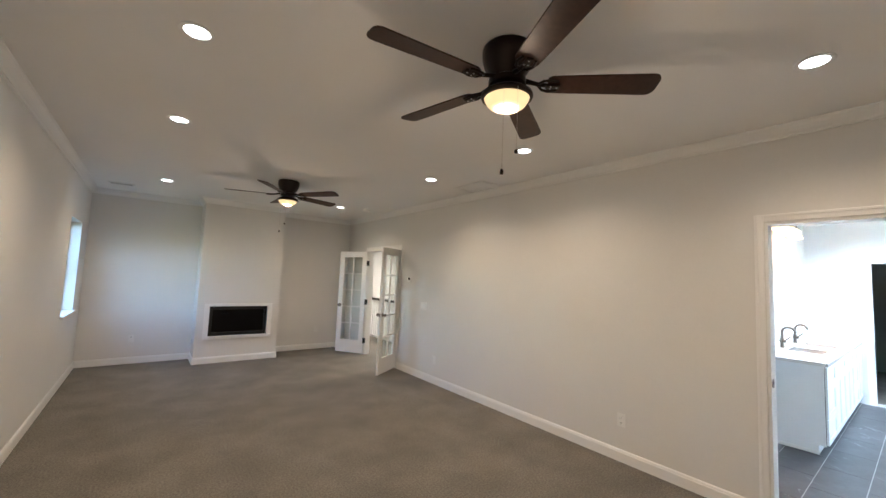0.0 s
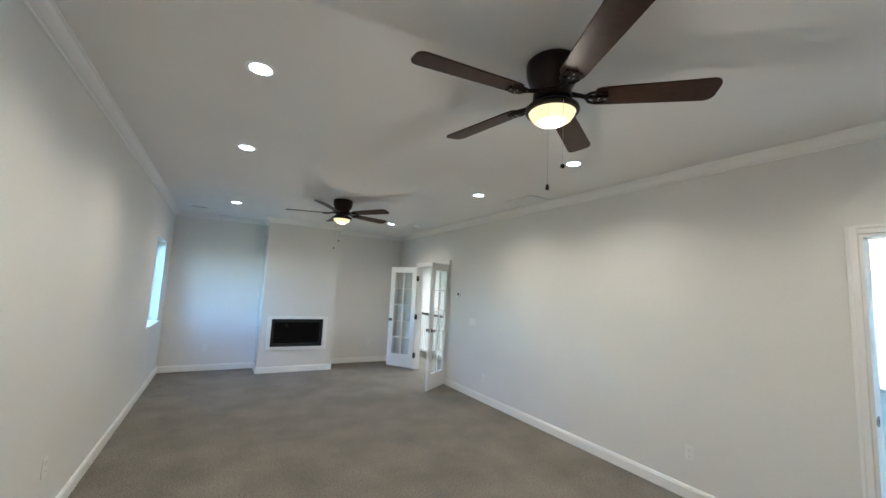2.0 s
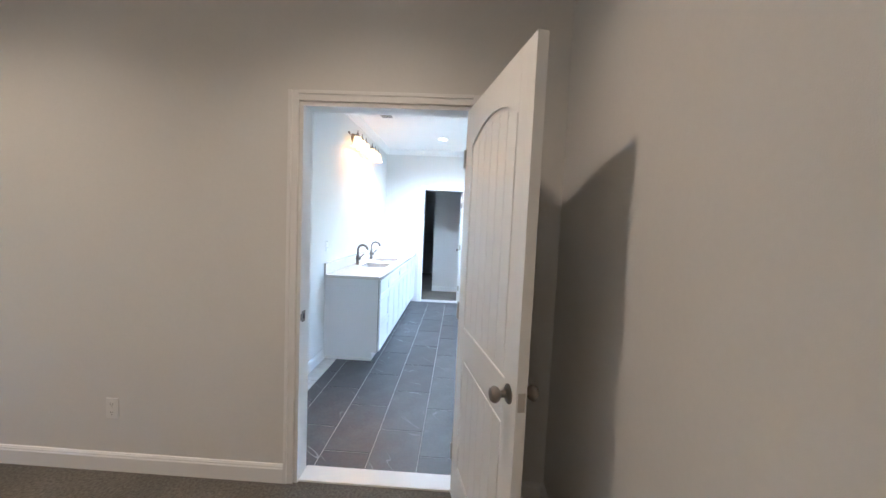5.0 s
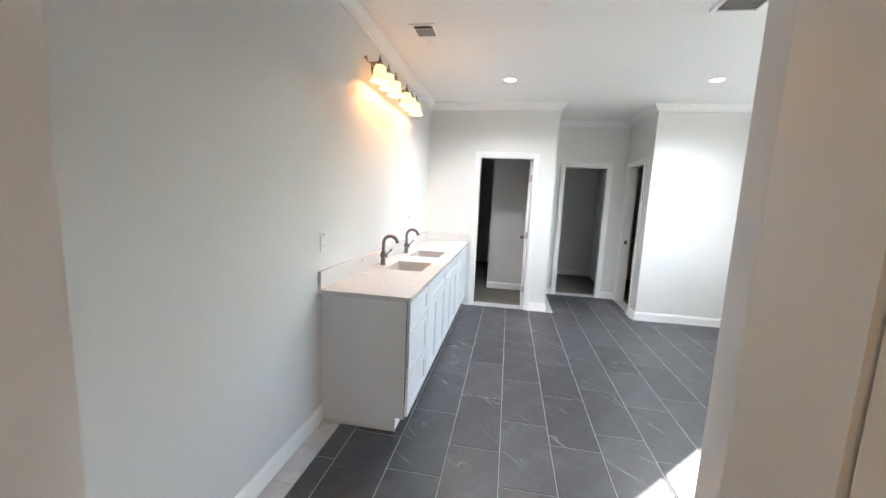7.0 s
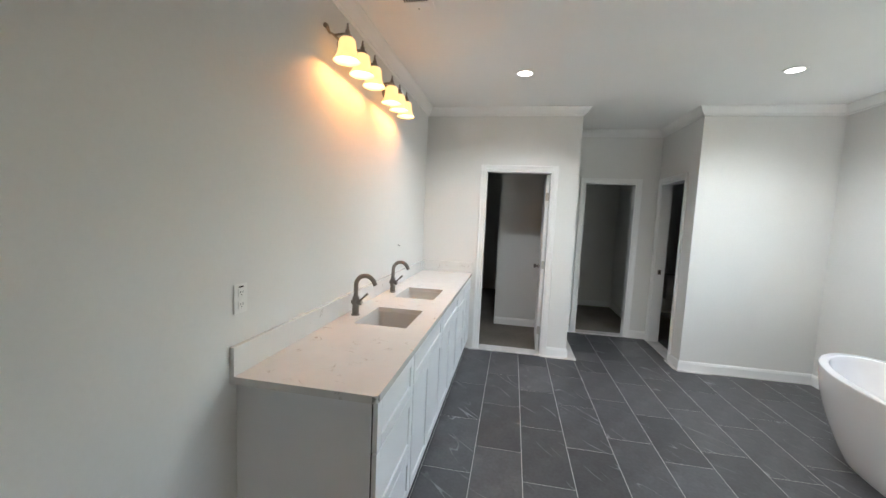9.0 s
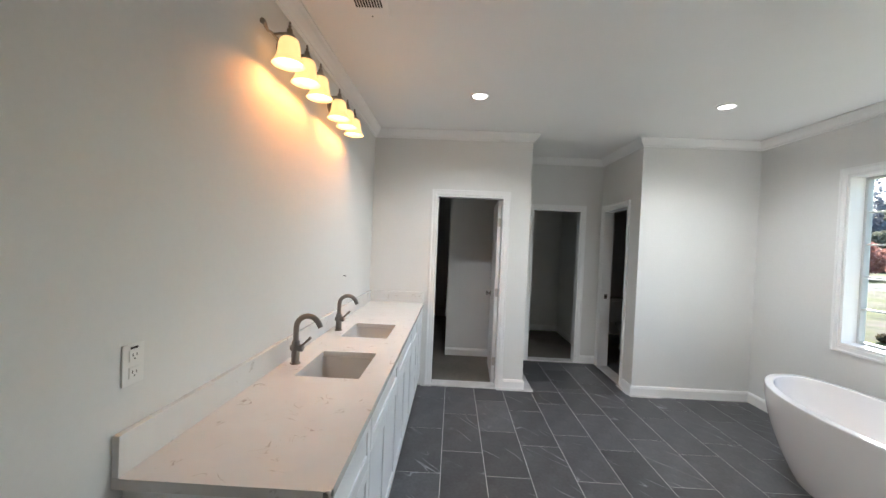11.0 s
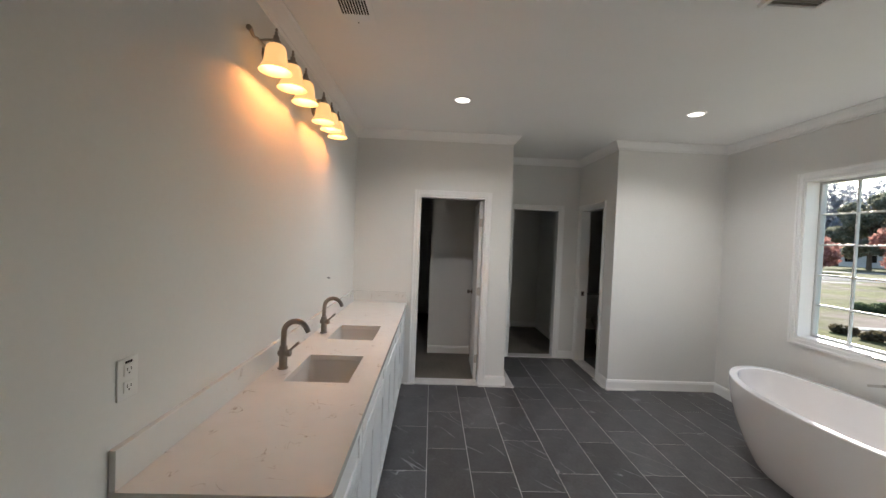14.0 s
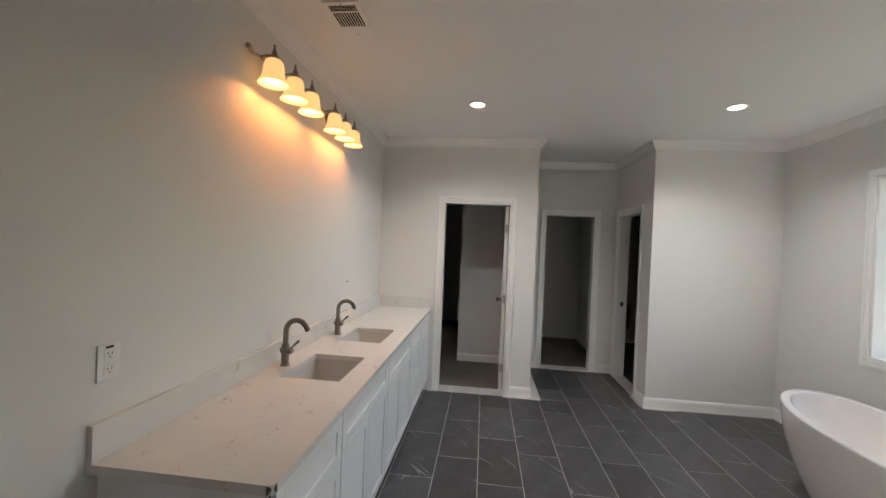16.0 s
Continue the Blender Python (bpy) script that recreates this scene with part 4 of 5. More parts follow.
def vanity_light(xs, x_first, x_last):
    root = thing("vanity_light", "three-lamp dark nickel vanity light with lit bell shades", "wall lamp", pose(0, VAN_Y, 2.462), group="vanity lights")
    xm = (xs[0] + xs[-1]) / 2
    part("back_plate", lathe(bmesh.new(), [(0, 0), (0.062, 0), (0.06, 0.01), (0.045, 0.018), (0.02, 0.022), (0, 0.022)], 28, squash=(1.5, 1)), SATIN, root, smooth=True, at=pose(xm, 0, 0.0, 90))
    bar = [(x_first, -0.03, 0.012), (x_first + 0.012, -0.03, 0.016), (x_first + 0.04, -0.033, -0.006), (xs[0] - 0.02, -0.036, 0.0), (xs[-1] + 0.02, -0.036, 0.0), (x_last - 0.04, -0.033, -0.006), (x_last - 0.012, -0.03, 0.016), (x_last, -0.03, 0.012)]
    part("bar", tube(bmesh.new(), bar, [0.012, 0.011, 0.006, 0.0065, 0.0065, 0.006, 0.011, 0.012], 10), SATIN, root, smooth=True)
    for x in xs:
        arm = part("arm", tube(bmesh.new(), [(x, -0.036, 0.0), (x, -0.07, 0.004), (x, -0.112, 0.006)], 0.006, 10), SATIN, root, smooth=True)
        part("socket_cap", lathe(bmesh.new(), [(0, 0.058), (0.004, 0.056), (0.006, 0.05), (0.003, 0.044), (0.008, 0.038), (0.005, 0.03), (0.012, 0.022), (0.014, 0.006), (0.024, -0.006), (0.033, -0.022), (0.032, -0.026), (0, -0.026)], 24, (x, -0.112, 0)), SATIN, arm, smooth=True)
        part("shade", lathe(bmesh.new(), [(0.030, -0.018), (0.040, -0.026), (0.046, -0.045), (0.049, -0.075), (0.053, -0.10), (0.062, -0.120), (0.070, -0.132), (0.071, -0.136), (0.067, -0.134), (0.050, -0.10), (0.046, -0.075), (0.042, -0.05), (0.0, -0.044)], 32, (x, -0.112, 0)), SHADE_GLOW, arm, "glowing amber glass bell shade", smooth=True)
        lamp("vanity_bulb", "POINT", pose(x, VAN_Y - 0.112, 2.462 - 0.095), BULB, (1.0, 0.42, 0.13), shadow_soft_size=0.03)
    return root


vanity_light((6.00, 6.20, 6.395), 5.915, 6.48)
vanity_light((6.74, 6.925, 7.11), 6.655, 7.195)


def supply_vent():
    root = thing("ceiling_vent", "white stamped-metal supply vent with dark slots in the ceiling", "air vent", pose(6.18, 0.846, CEILING, 0, 0, 90))
    part("face_plate", solid(-0.095, 0.095, -0.145, 0.145, -0.008, -0.0005, 0.003), TRIM, root)
    for k in range(4):
        y = 0.078 + 0.0115 * k
        part("slot", solid(-0.068, 0.068, y, y + 0.0075, -0.0092, -0.0075), SLOT, root, "dark slot")
    for k in range(10):
        x = -0.068 + 0.0140 * k
        part("slot", solid(x, x + 0.0085, -0.052, 0.064, -0.0092, -0.0075), SLOT, root, "dark slot")
    part("damper_plate", solid(-0.068, 0.068, -0.108, -0.060, -0.0105, -0.0075, 0.002), CABINET, root)
    for y in (-0.128, 0.13):
        part("screw", lathe(bmesh.new(), [(0, -0.0105), (0.004, -0.0095), (0.005, -0.0075), (0, -0.0075)], 10, (0, y, 0)), SLOT, root)
    return root


supply_vent()


def exhaust_fan():
    root = thing("exhaust_fan", "square white exhaust fan with dark grille in the ceiling", "exhaust fan", pose(5.845, -1.18, CEILING))
    bm = bmesh.new()
    for a, b, c, d in ((-0.14, 0.14, -0.14, -0.115), (-0.14, 0.14, 0.115, 0.14), (-0.14, -0.115, -0.115, 0.115), (0.115, 0.14, -0.115, 0.115)):
        box(bm, a, b, c, d, -0.022, 0.0, 0.005)
    part("frame", bm, TRIM, root)
    part("housing", solid(-0.115, 0.115, -0.115, 0.115, -0.004, -0.001), GUNMETAL, root, "dark grey housing")
    for k in range(14):
        x = -0.107 + 0.0165 * k
        part("slat", solid(x - 0.0045, x + 0.0045, -0.115, 0.115, -0.012, -0.008), GUNMETAL, root)
    return root


exhaust_fan()
sash_window("window_2", "large white gridded bathroom picture window, closed", pose(WINDOW[0] + 0.018, WIN_Y - 0.165, WINDOW[2] + 0.018), WINDOW[1] - WINDOW[0] - 0.036, WINDOW[3] - WINDOW[2] - 0.036, 7, 5, bar=0.014, f=0.020)


def egg(hx, hy, z, n=56, cx=0.0, p=2.35):
    pts = []
    for k in range(n):
        a = 2 * math.pi * k / n
        c, s = math.cos(a), math.sin(a)
        pts.append((cx + hx * math.copysign(abs(c) ** (2 / p), c), hy * math.copysign(abs(s) ** (2 / p), s), z))
    return pts


def bathtub():
    root = thing("bathtub", "white freestanding oval acrylic bathtub under the window", "bathtub", pose(6.51, -2.31, 0.0))
    H, X, Y, LIFT = 0.585, 0.86, 0.41, 0.04

    def ring(hx, hy, z, f):
        return [(x, y, c + LIFT * f * abs(x / hx) ** 3) for x, y, c in egg(hx, hy, z)]

    outer = []
    for f in (0.0, 0.02, 0.12, 0.25, 0.4, 0.55, 0.7, 0.85, 0.96, 1.0):
        k = math.sin(f * math.pi / 2) ** 0.9
        outer.append(ring(0.63 + (X - 0.63) * k, 0.285 + (Y - 0.285) * k, 0.001 + f * (H - 0.012), f))
    rim = [ring(X, Y, H - 0.006, 1), ring(X - 0.006, Y - 0.006, H, 1), ring(X - 0.05, Y - 0.045, H + 0.001, 1), ring(X - 0.058, Y - 0.053, H - 0.006, 1)]
    inner = []
    for f in (0.95, 0.8, 0.6, 0.4, 0.22, 0.1, 0.03, 0.0):
        k = math.sin(max(f, 0.0) * math.pi / 2) ** 0.75
        inner.append(ring(0.42 + (X - 0.062 - 0.42) * k, 0.18 + (Y - 0.057 - 0.18) * k, 0.13 + f * (H - 0.15), f))
    part("shell", loft(bmesh.new(), outer + rim + inner, True, True), ACRYLIC, root, smooth=True)
    drain = part("overflow", lathe(bmesh.new(), [(0, 0.018), (0.033, 0.018), (0.040, 0.013), (0.042, 0.0)], 28), CHROME, root, "round chrome overflow cap", smooth=True, at=pose(-0.11, -0.306, 0.49, -68, 0, 0))
    part("slot", solid(-0.02, 0.02, -0.004, 0.0, 0.002, 0.006), SLOT, drain)
    return root


bathtub()


def tub_filler():
    root = thing("tub_filler", "brushed nickel floor-standing tub filler with hand shower", "tub faucet", pose(6.61, -2.745, 0.0))
    part("floor_flange", solid(-0.05, 0.05, -0.05, 0.05, 0.0, 0.012, 0.003), NICKEL, root)
    part("column", solid(-0.026, 0.026, -0.026, 0.026, 0.012, 0.90, 0.004), NICKEL, root)
    part("spout", solid(-0.035, 0.035, -0.03, 0.22, 0.925, 0.942, 0.003), NICKEL, root, "flat waterfall spout")
    part("valve_body", solid(-0.03, 0.03, -0.03, 0.06, 0.895, 0.928, 0.003), NICKEL, root)
    part("handle", solid(-0.13, -0.03, -0.012, 0.012, 0.83, 0.848, 0.003), NICKEL, root, at=pose(-0.01, 0, -0.13, 0, 18, 0))
    part("holder", solid(0.03, 0.085, -0.014, 0.014, 0.89, 0.915, 0.003), NICKEL, root)
    part("hand_shower", tube(bmesh.new(), [(0.06, 0.0, 0.90), (0.06, 0.002, 1.0), (0.06, 0.012, 1.05), (0.06, 0.014, 1.09)], [0.012, 0.016, 0.018, 0.017], 10), GUNMETAL, root, "dark slim hand shower", smooth=True)
    hose = [(0.06, 0.0, 0.89), (0.062, 0.012, 0.7), (0.07, 0.03, 0.45), (0.065, 0.045, 0.25), (0.045, 0.045, 0.22), (0.032, 0.04, 0.3), (0.03, 0.035, 0.5), (0.03, 0.03, 0.86)]
    part("hose", tube(bmesh.new(), hose, 0.008, 10), CHROME, root, "chrome hose", smooth=True)
    return root


tub_filler()
panel_door("door_closet", "white panel door, opened into the dark closet", pose(FAR_X + 0.125, D1[0] + 0.023, 0, 0, 0, -2), 0.69, 2.04)
panel_door("door_toilet_room", "white panel door, opened into the toilet room", pose(D3[0] + 0.022, TUB_END - 0.125, 0, 0, 0, -88), 0.63, 2.04)
strike = thing("strike_plate", "dark strike plate on the white toilet room jamb", "strike plate", pose(D3[1] - 0.018, TUB_END - 0.06, 0.93))
part("plate", solid(-0.003, 0.0, -0.02, 0.02, -0.03, 0.03), GUNMETAL, strike)
part("bolt_hole", solid(-0.004, -0.0025, -0.008, 0.008, -0.014, 0.014), SLOT, strike)


def toilet():
    root = thing("toilet", "two-piece floor toilet in the dark toilet room", "toilet", pose(9.95, -2.40, 0, 0, 0, 90))
    part("tank", solid(-0.22, 0.22, -0.62, -0.43, 0.38, 0.74, 0.02), PORCELAIN, root)
    part("tank_lid", solid(-0.23, 0.23, -0.63, -0.42, 0.742, 0.775, 0.01), PORCELAIN, root)
    bm = loft(bmesh.new(), [egg(0.12, 0.24, 0.0, 32), egg(0.11, 0.22, 0.12, 32), egg(0.13, 0.25, 0.25, 32), egg(0.18, 0.30, 0.36, 32), egg(0.185, 0.31, 0.40, 32)], True, True)
    bmesh.ops.translate(bm, verts=bm.verts, vec=(0, -0.18, 0))
    part("bowl", bm, PORCELAIN, root, smooth=True)
    bm = loft(bmesh.new(), [egg(0.185, 0.28, 0.402, 32), egg(0.19, 0.285, 0.41, 32), egg(0.188, 0.28, 0.43, 32)], True, True)
    bmesh.ops.translate(bm, verts=bm.verts, vec=(0, -0.15, 0))
    part("seat", bm, PORCELAIN, root, smooth=True)
    return root


toilet()

# ---- outside ----
GROUND = -0.8


def yard(d, k):
    """A place d metres ahead of the bathroom, k times as far aside, towards the window."""
    return (4.24 + d * (0.995 - 0.099 * k), 0.31 - d * (0.099 + 0.995 * k))


def lawn_material():
    m = material("lawn", (0.068, 0.066, 0.024), 0.95, vary=0.4, scale=0.6, fine=0.5, fine_scale=3, spec=0.05)
    nt = m.node_tree
    b = nt.nodes["Principled BSDF"]
    old = b.inputs["Base Color"].links[0].from_socket
    tc = nt.nodes.new("ShaderNodeTexCoord")
    n = nt.nodes.new("ShaderNodeTexNoise")
    n.inputs["Scale"].default_value, n.inputs["Detail"].default_value = 0.22, 9
    nt.links.new(tc.outputs["Object"], n.inputs["Vector"])
    r = nt.nodes.new("ShaderNodeMapRange")
    r.inputs[1].default_value, r.inputs[2].default_value = 0.53, 0.66
    nt.links.new(n.outputs[0], r.inputs[0])
    mix = nt.nodes.new("ShaderNodeMix")
    mix.data_type = "RGBA"
    nt.links.new(r.outputs[0], mix.inputs[0])
    nt.links.new(old, mix.inputs[6])
    mix.inputs[7].default_value = (0.115, 0.088, 0.078, 1)
    nt.links.new(mix.outputs[2], b.inputs["Base Color"])
    return m


LAWN = lawn_material()
ASPHALT = material("asphalt", (0.06, 0.06, 0.065), 0.9, vary=0.15, scale=1.5, fine=0.2, fine_scale=30, spec=0.05)
CONCRETE = material("concrete", (0.17, 0.165, 0.155), 0.85, vary=0.12, scale=1.0, fine=0.1, spec=0.05)
MULCH = material("mulch", (0.12, 0.085, 0.075), 0.95, vary=0.4, scale=3, fine=0.4, fine_scale=20, spec=0.05)
BARK = material("bark", (0.09, 0.065, 0.05), 0.9, vary=0.3, scale=5, spec=0.05)
SIDING = material("siding", (0.42, 0.40, 0.38), 0.8, vary=0.05)
ROOF = material("roof_shingle", (0.10, 0.09, 0.09), 0.9, vary=0.2)


def leaf_material(name, colour, colour2):
    m = bpy.data.materials.new(name)
    m.use_nodes = True
    nt = m.node_tree
    b = nt.nodes["Principled BSDF"]
    b.inputs["Roughness"].default_value, b.inputs["Specular IOR Level"].default_value = 0.7, 0.1
    g = nt.nodes.new("ShaderNodeNewGeometry")
    mix = nt.nodes.new("ShaderNodeMix")
    mix.data_type = "RGBA"
    nt.links.new(g.outputs["Random Per Island"], mix.inputs[0])
    mix.inputs[6].default_value, mix.inputs[7].default_value = (*colour, 1), (*colour2, 1)
    nt.links.new(mix.outputs[2], b.inputs["Base Color"])
    out = nt.nodes["Material Output"]
    t = nt.nodes.new("ShaderNodeBsdfTranslucent")
    nt.links.new(mix.outputs[2], t.inputs[0])
    ms = nt.nodes.new("ShaderNodeMixShader")
    ms.inputs[0].default_value = 0.5
    nt.links.new(b.outputs[0], ms.inputs[1])
    nt.links.new(t.outputs[0], ms.inputs[2])
    nt.links.new(ms.outputs[0], out.inputs[0])
    return m


RED = leaf_material("red_leaves", (0.23, 0.09, 0.08), (0.36, 0.20, 0.16))
ORANGE = leaf_material("orange_leaves", (0.085, 0.08, 0.045), (0.23, 0.15, 0.09))
GREEN = leaf_material("green_leaves", (0.045, 0.06, 0.032), (0.11, 0.13, 0.07))
# pale and bluish: the haze of distance is put into this leaf colour
HAZY_PINE = leaf_material("hazy_pine_needles", (0.18, 0.20, 0.24), (0.30, 0.29, 0.31))
OLIVE = leaf_material("olive_leaves", (0.11, 0.12, 0.09), (0.22, 0.20, 0.15))
DRY = leaf_material("dry_shrub_leaves", (0.04, 0.038, 0.02), (0.10, 0.075, 0.05))


def leaves(name, clumps, count, size, mat, rng):
    """Many small leaf quads on the skins of ellipsoid clumps (x, y, z, rx, ry, rz)."""
    weights = np.array([c[3] * c[4] for c in clumps])
    pick = rng.choice(len(clumps), count, p=weights / weights.sum())
    c = np.array(clumps)[pick]
    d = rng.normal(size=(count, 3))
    d /= np.linalg.norm(d, axis=1)[:, None]
    at = c[:, :3] + d * c[:, 3:] * rng.uniform(0.6, 1.05, size=(count, 1))
    u = rng.normal(size=(count, 3))
    u /= np.linalg.norm(u, axis=1)[:, None]
    v = np.cross(u, rng.normal(size=(count, 3)))
    v /= np.linalg.norm(v, axis=1)[:, None]
    s = size * rng.uniform(0.6, 1.4, size=(count, 1))
    verts = np.stack([at - u * s, at - v * s * 0.6, at + u * s, at + v * s * 0.6], 1).reshape(-1, 3)
    me = bpy.data.meshes.new(name)
    me.from_pydata(verts.tolist(), [], np.arange(count * 4).reshape(-1, 4).tolist())
    me.materials.append(mat)
    return me


def tree(x, y, height, spread, trunk, mat, label, count, size, seed, low=0.3):
    rng = np.random.default_rng(seed)
    root = thing("tree", label, "tree", pose(x, y, GROUND))
    bm = bmesh.new()
    tube(bm, [(0, 0, -0.1), (0.05, 0, height * 0.25), (-0.06, 0.05, height * 0.5), (0.05, 0, height * 0.85)], [trunk, trunk * 0.8, trunk * 0.5, trunk * 0.12], 10)
    clumps = []
    for k in range(11):
        a = 2.4 * k + rng.uniform(-0.3, 0.3)
        h = height * (low + (0.95 - low) * (k + 0.5) / 11)
        reach = spread * (1.0 - 0.75 * abs((k + 0.5) / 11 - 0.35))
        tip = (reach * 0.62 * math.cos(a), reach * 0.62 * math.sin(a), h)
        tube(bm, [(0, 0, h * 0.72), (tip[0] * 0.5, tip[1] * 0.5, h * 0.88), tip], [trunk * 0.3, trunk * 0.2, trunk * 0.06], 7)
        r = reach * rng.uniform(0.36, 0.55)
        clumps.append((*tip, r, r, r * 0.7))
        clumps.append((tip[0] * 1.4, tip[1] * 1.4, h - 0.05 * height, r * 0.6, r * 0.6, r * 0.45))
    part("trunk", bm, BARK, root, smooth=True)
    crown_ob = new("crown", leaves("crown", clumps, count, size, mat, rng))
    crown_ob.parent = root
    return root


def shrub(x, y, r, h, mat, label, seed, count=900):
    rng = np.random.default_rng(seed)
    root = thing("shrub", label, "shrub", pose(x, y, GROUND))
    bm = bmesh.new()
    for k in range(5):
        tube(bm, [(0, 0, -0.05), (r * 0.3 * math.cos(k * 1.26), r * 0.3 * math.sin(k * 1.26), h * 0.6)], [0.02, 0.008], 6)
    part("stems", bm, BARK, root)
    clumps = [(rng.uniform(-0.45, 0.45) * r, rng.uniform(-0.45, 0.45) * r, h * rng.uniform(0.35, 0.65), r * 0.55, r * 0.55, h * 0.4) for _ in range(7)]
    crown_ob = new("foliage", leaves("foliage", clumps, count, 0.06, mat, rng))
    crown_ob.parent = root
    return root


structure("ground", solid(-350, 350, -450, 350, GROUND - 0.3, GROUND), LAWN, "autumn lawn scattered with fallen leaves", "lawn")


def strip(name, d0, d1, k0, k1, mat, label, category, lift=0.01):
    bm = bmesh.new()
    pts = [yard(d0, k0), yard(d0, k1), yard(d1, k1), yard(d1, k0)]
    a = [bm.verts.new((x, y, GROUND - 0.05)) for x, y in pts]
    b = [bm.verts.new((x, y, GROUND + lift)) for x, y in pts]
    bm.faces.new(b)
    for k in range(4):
        bm.faces.new((a[k], a[(k + 1) % 4], b[(k + 1) % 4], b[k]))
    return structure(name, bm, mat, label, category)


strip("road", 36, 43, 0.4, 2.0, ASPHALT, "grey asphalt street", "road", 0.012)
strip("pavement", 33.5, 34.6, 0.4, 0.97, CONCRETE, "pale concrete sidewalk", "pavement", 0.02)
strip("pavement_far", 52, 55, 0.5, 1.1, CONCRETE, "pale concrete driveway across the street", "pavement", 0.02)
strip("path", 12.9, 13.4, 0.95, 1.6, CONCRETE, "pale concrete garden path", "path", 0.02)
bed = bmesh.new()
lathe(bed, [(0, 0.10), (1.1, 0.08), (1.7, 0.0), (1.75, -0.05)], 28, (*yard(20.5, 1.12), GROUND))
structure("mulch_bed", bed, MULCH, "round dark mulch bed on the lawn", "mulch bed", smooth=True)
tree(*yard(66, 0.985), 12.5, 5.6, 0.35, OLIVE, "broad oak with dull olive leaves", 15000, 0.27, 3, 0.22)
tree(*yard(33, 1.15), 9.2, 3.9, 0.16, RED, "red maple in full autumn colour", 9000, 0.16, 5, 0.22)
tree(*yard(21, 1.165), 3.9, 1.5, 0.10, ORANGE, "small olive and orange tree in the mulch bed", 4200, 0.13, 7, 0.2)
tree(*yard(52, 0.865), 4.6, 2.6, 0.10, RED, "small bright red ornamental tree", 2200, 0.2, 9, 0.2)
tree(*yard(78, 1.06), 15.0, 5.5, 0.35, ORANGE, "tall oak with thinning brown leaves", 12000, 0.3, 11, 0.25)
tree(*yard(60, 1.30), 13.0, 5.0, 0.3, ORANGE, "tall oak with thinning brown leaves", 12000, 0.28, 13, 0.25)
tree(*yard(40, 1.36), 8.0, 3.4, 0.16, RED, "red maple behind the hedge", 3000, 0.2, 15, 0.25)
tree(*yard(45, 0.74), 9.5, 3.6, 0.2, GREEN, "dark green tree across the street", 2600, 0.25, 17, 0.2)
for k in range(9):
    shrub(*yard(17.2 + 0.15 * (k % 2), 0.975 + 0.035 * k), 0.5, 0.38, GREEN, "clipped dark green hedge shrub", 30 + k)
for k, (d, kk, r, h) in enumerate(((12.2, 0.935, 0.32, 0.26), (11.3, 1.015, 0.36, 0.28), (10.5, 1.10, 0.36, 0.3), (9.9, 1.19, 0.36, 0.3))):
    shrub(*yard(d, kk), r, h, DRY, "low brown-green foundation shrub outside the window", 60 + k)


def far_woods():
    rng = np.random.default_rng(21)
    clumps = []
    for n in range(64):
        d, k = rng.uniform(115, 165), 0.62 + 0.95 * n / 64
        x, y = yard(d, k)
        h = rng.uniform(20, 33)
        for j in range(7):
            f = 0.25 + 0.75 * j / 7
            r = (1.15 - f) * 6.5 * rng.uniform(0.7, 1.2)
            clumps.append((x + rng.uniform(-1.5, 1.5), y + rng.uniform(-1.5, 1.5), GROUND + h * f, r, r, h * 0.09))
    ob = new("far_woods", leaves("far_woods", clumps, 120000, 0.5, HAZY_PINE, rng))
    tagged(ob, "distant line of pines and hardwoods, paled by haze put into their colour", "woods", kind="stuff")


far_woods()


def house():
    x, y = yard(84, 0.905)
    root = thing("house", "grey single-storey house across the street", "house", pose(x, y, GROUND, 0, 0, 42))
    part("wall", solid(-7, 7, -4, 4, -0.2, 3.0), SIDING, root)
    bm = bmesh.new()
    v = [bm.verts.new(p) for p in ((-7.6, -4.6, 2.95), (7.6, -4.6, 2.95), (7.6, 4.6, 2.95), (-7.6, 4.6, 2.95), (-7.0, 0, 5.6), (7.0, 0, 5.6))]
    for f in ((0, 1, 5, 4), (2, 3, 4, 5), (1, 2, 5), (3, 0, 4), (3, 2, 1, 0)):
        bm.faces.new([v[i] for i in f])
    part("roof", bm, ROOF, root)
    for wx in (-5, -2, 1.5, 4.5):
        for sy in (-1, 1):
            part("window", solid(wx - 0.6, wx + 0.6, sy * 4.0 - 0.03, sy * 4.0 + 0.03, 1.0, 2.4), DARKGLASS, root)
    part("door", solid(-0.6, 0.3, 3.97, 4.04, 0.0, 2.1), BARK, root)


house()

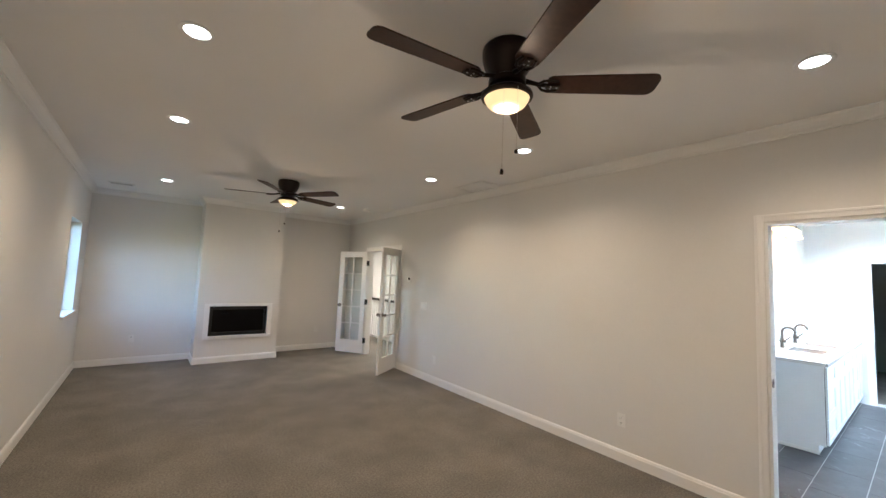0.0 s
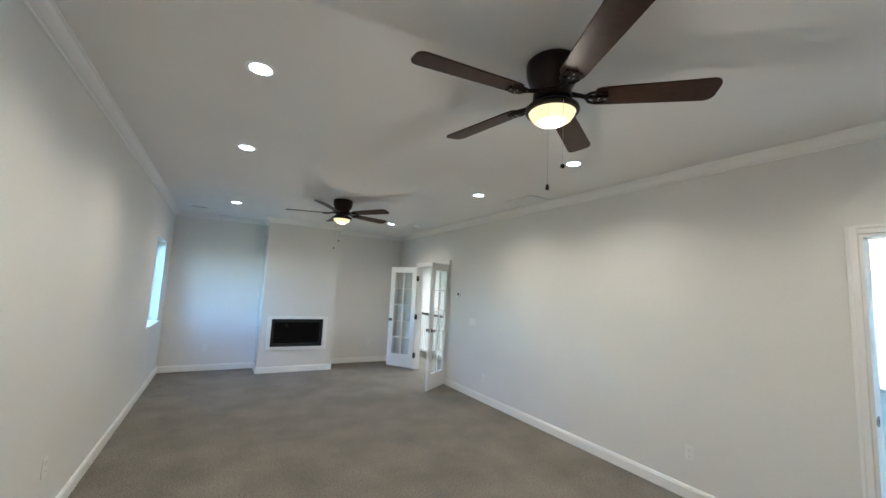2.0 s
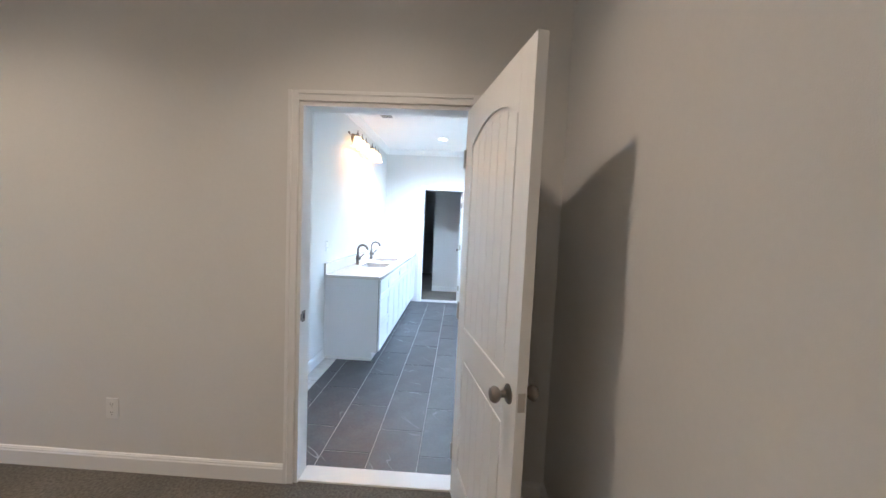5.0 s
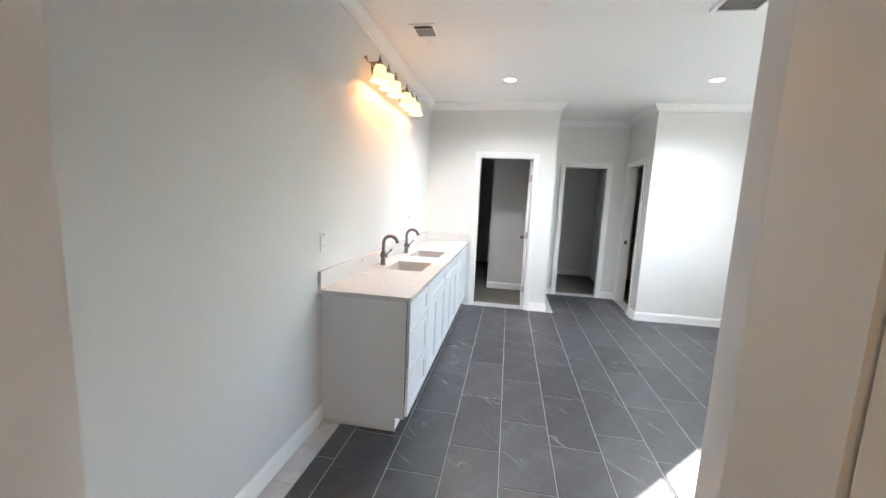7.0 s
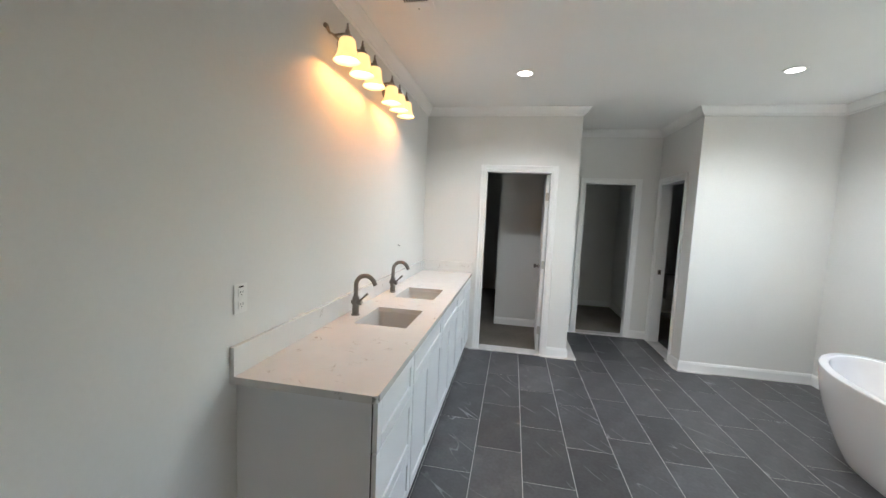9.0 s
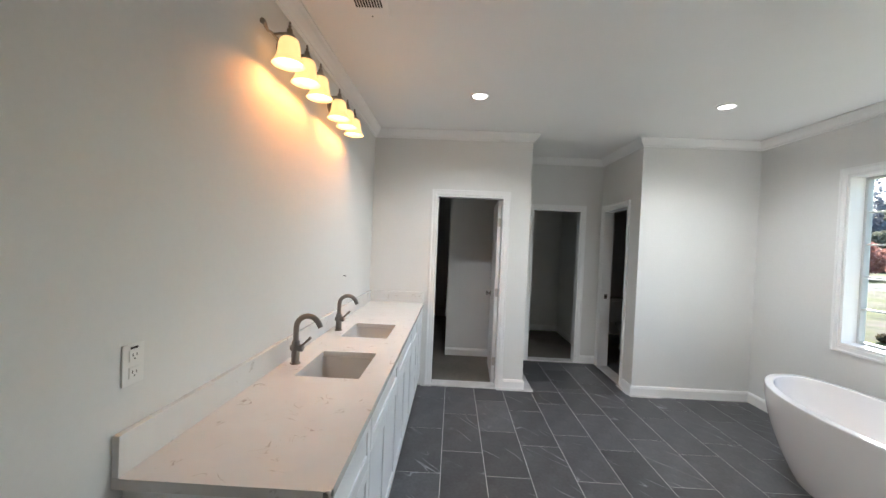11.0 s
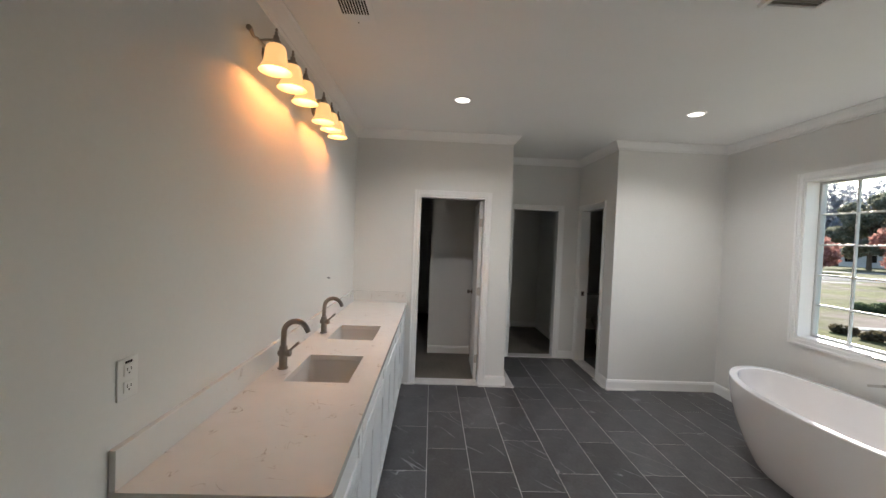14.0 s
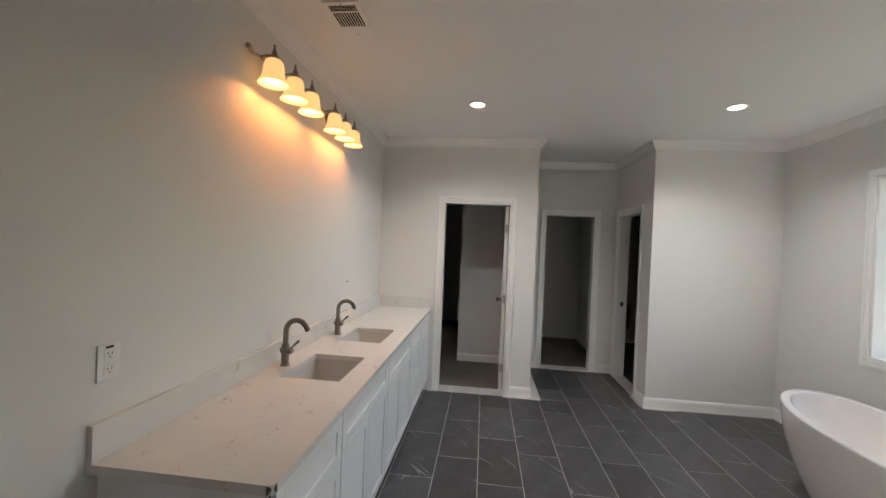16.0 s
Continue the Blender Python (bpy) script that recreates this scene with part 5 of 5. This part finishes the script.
# ---- floor tiles ----
tile_floor = bpy.data.objects["floor_bathroom"]
PITCH_X, PITCH_Y, LINE_Y, JOINT_X, GAP = 0.61, 0.305, 0.083, 6.817, 0.0042
TILE_MESHES = {}


def tile_mesh(w, d):
    key = (round(w, 3), round(d, 3))
    if key not in TILE_MESHES:
        bm = bmesh.new()
        e = 0.0025
        low = [bm.verts.new(p) for p in ((0, 0, -0.004), (w, 0, -0.004), (w, d, -0.004), (0, d, -0.004))]
        mid = [bm.verts.new((v.co.x, v.co.y, -0.0014)) for v in low]
        up = [bm.verts.new(p) for p in ((e, e, 0), (w - e, e, 0), (w - e, d - e, 0), (e, d - e, 0))]
        for a, b in ((low, mid), (mid, up)):
            for k in range(4):
                bm.faces.new((a[k], a[(k + 1) % 4], b[(k + 1) % 4], b[k]))
        bm.faces.new(up)
        TILE_MESHES[key] = finish("tile", bm, SLATE)
    return TILE_MESHES[key]


def lay(x0, x1, y0, y1, owner):
    w, d = x1 - x0 - GAP, y1 - y0 - GAP
    if w < 0.015 or d < 0.015:
        return
    ob = new("tile", tile_mesh(w, d))
    ob.parent = owner
    ob.matrix_basis = pose(x0 + GAP / 2, y0 + GAP / 2, 0.0)


def tiled(x_lo, x_hi, y_lo, y_hi, owner):
    row = math.floor((y_lo - LINE_Y) / PITCH_Y)
    while LINE_Y + row * PITCH_Y < y_hi:
        y0, y1 = max(LINE_Y + row * PITCH_Y, y_lo), min(LINE_Y + (row + 1) * PITCH_Y, y_hi)
        start = JOINT_X + (0.0 if row % 2 else -0.33 if row >= 0 else -0.192)
        k = math.floor((x_lo - start) / PITCH_X)
        while start + k * PITCH_X < x_hi:
            lay(max(start + k * PITCH_X, x_lo), min(start + (k + 1) * PITCH_X, x_hi), y0, y1, owner)
            k += 1
        row += 1


tiled(3.60, FAR_X - 0.03, -2.82, 1.115, tile_floor)
tiled(FAR_X - 0.03, ALC_X - 0.01, TUB_END + 0.015, FAR_END - 0.02, bpy.data.objects["floor_alcove"])
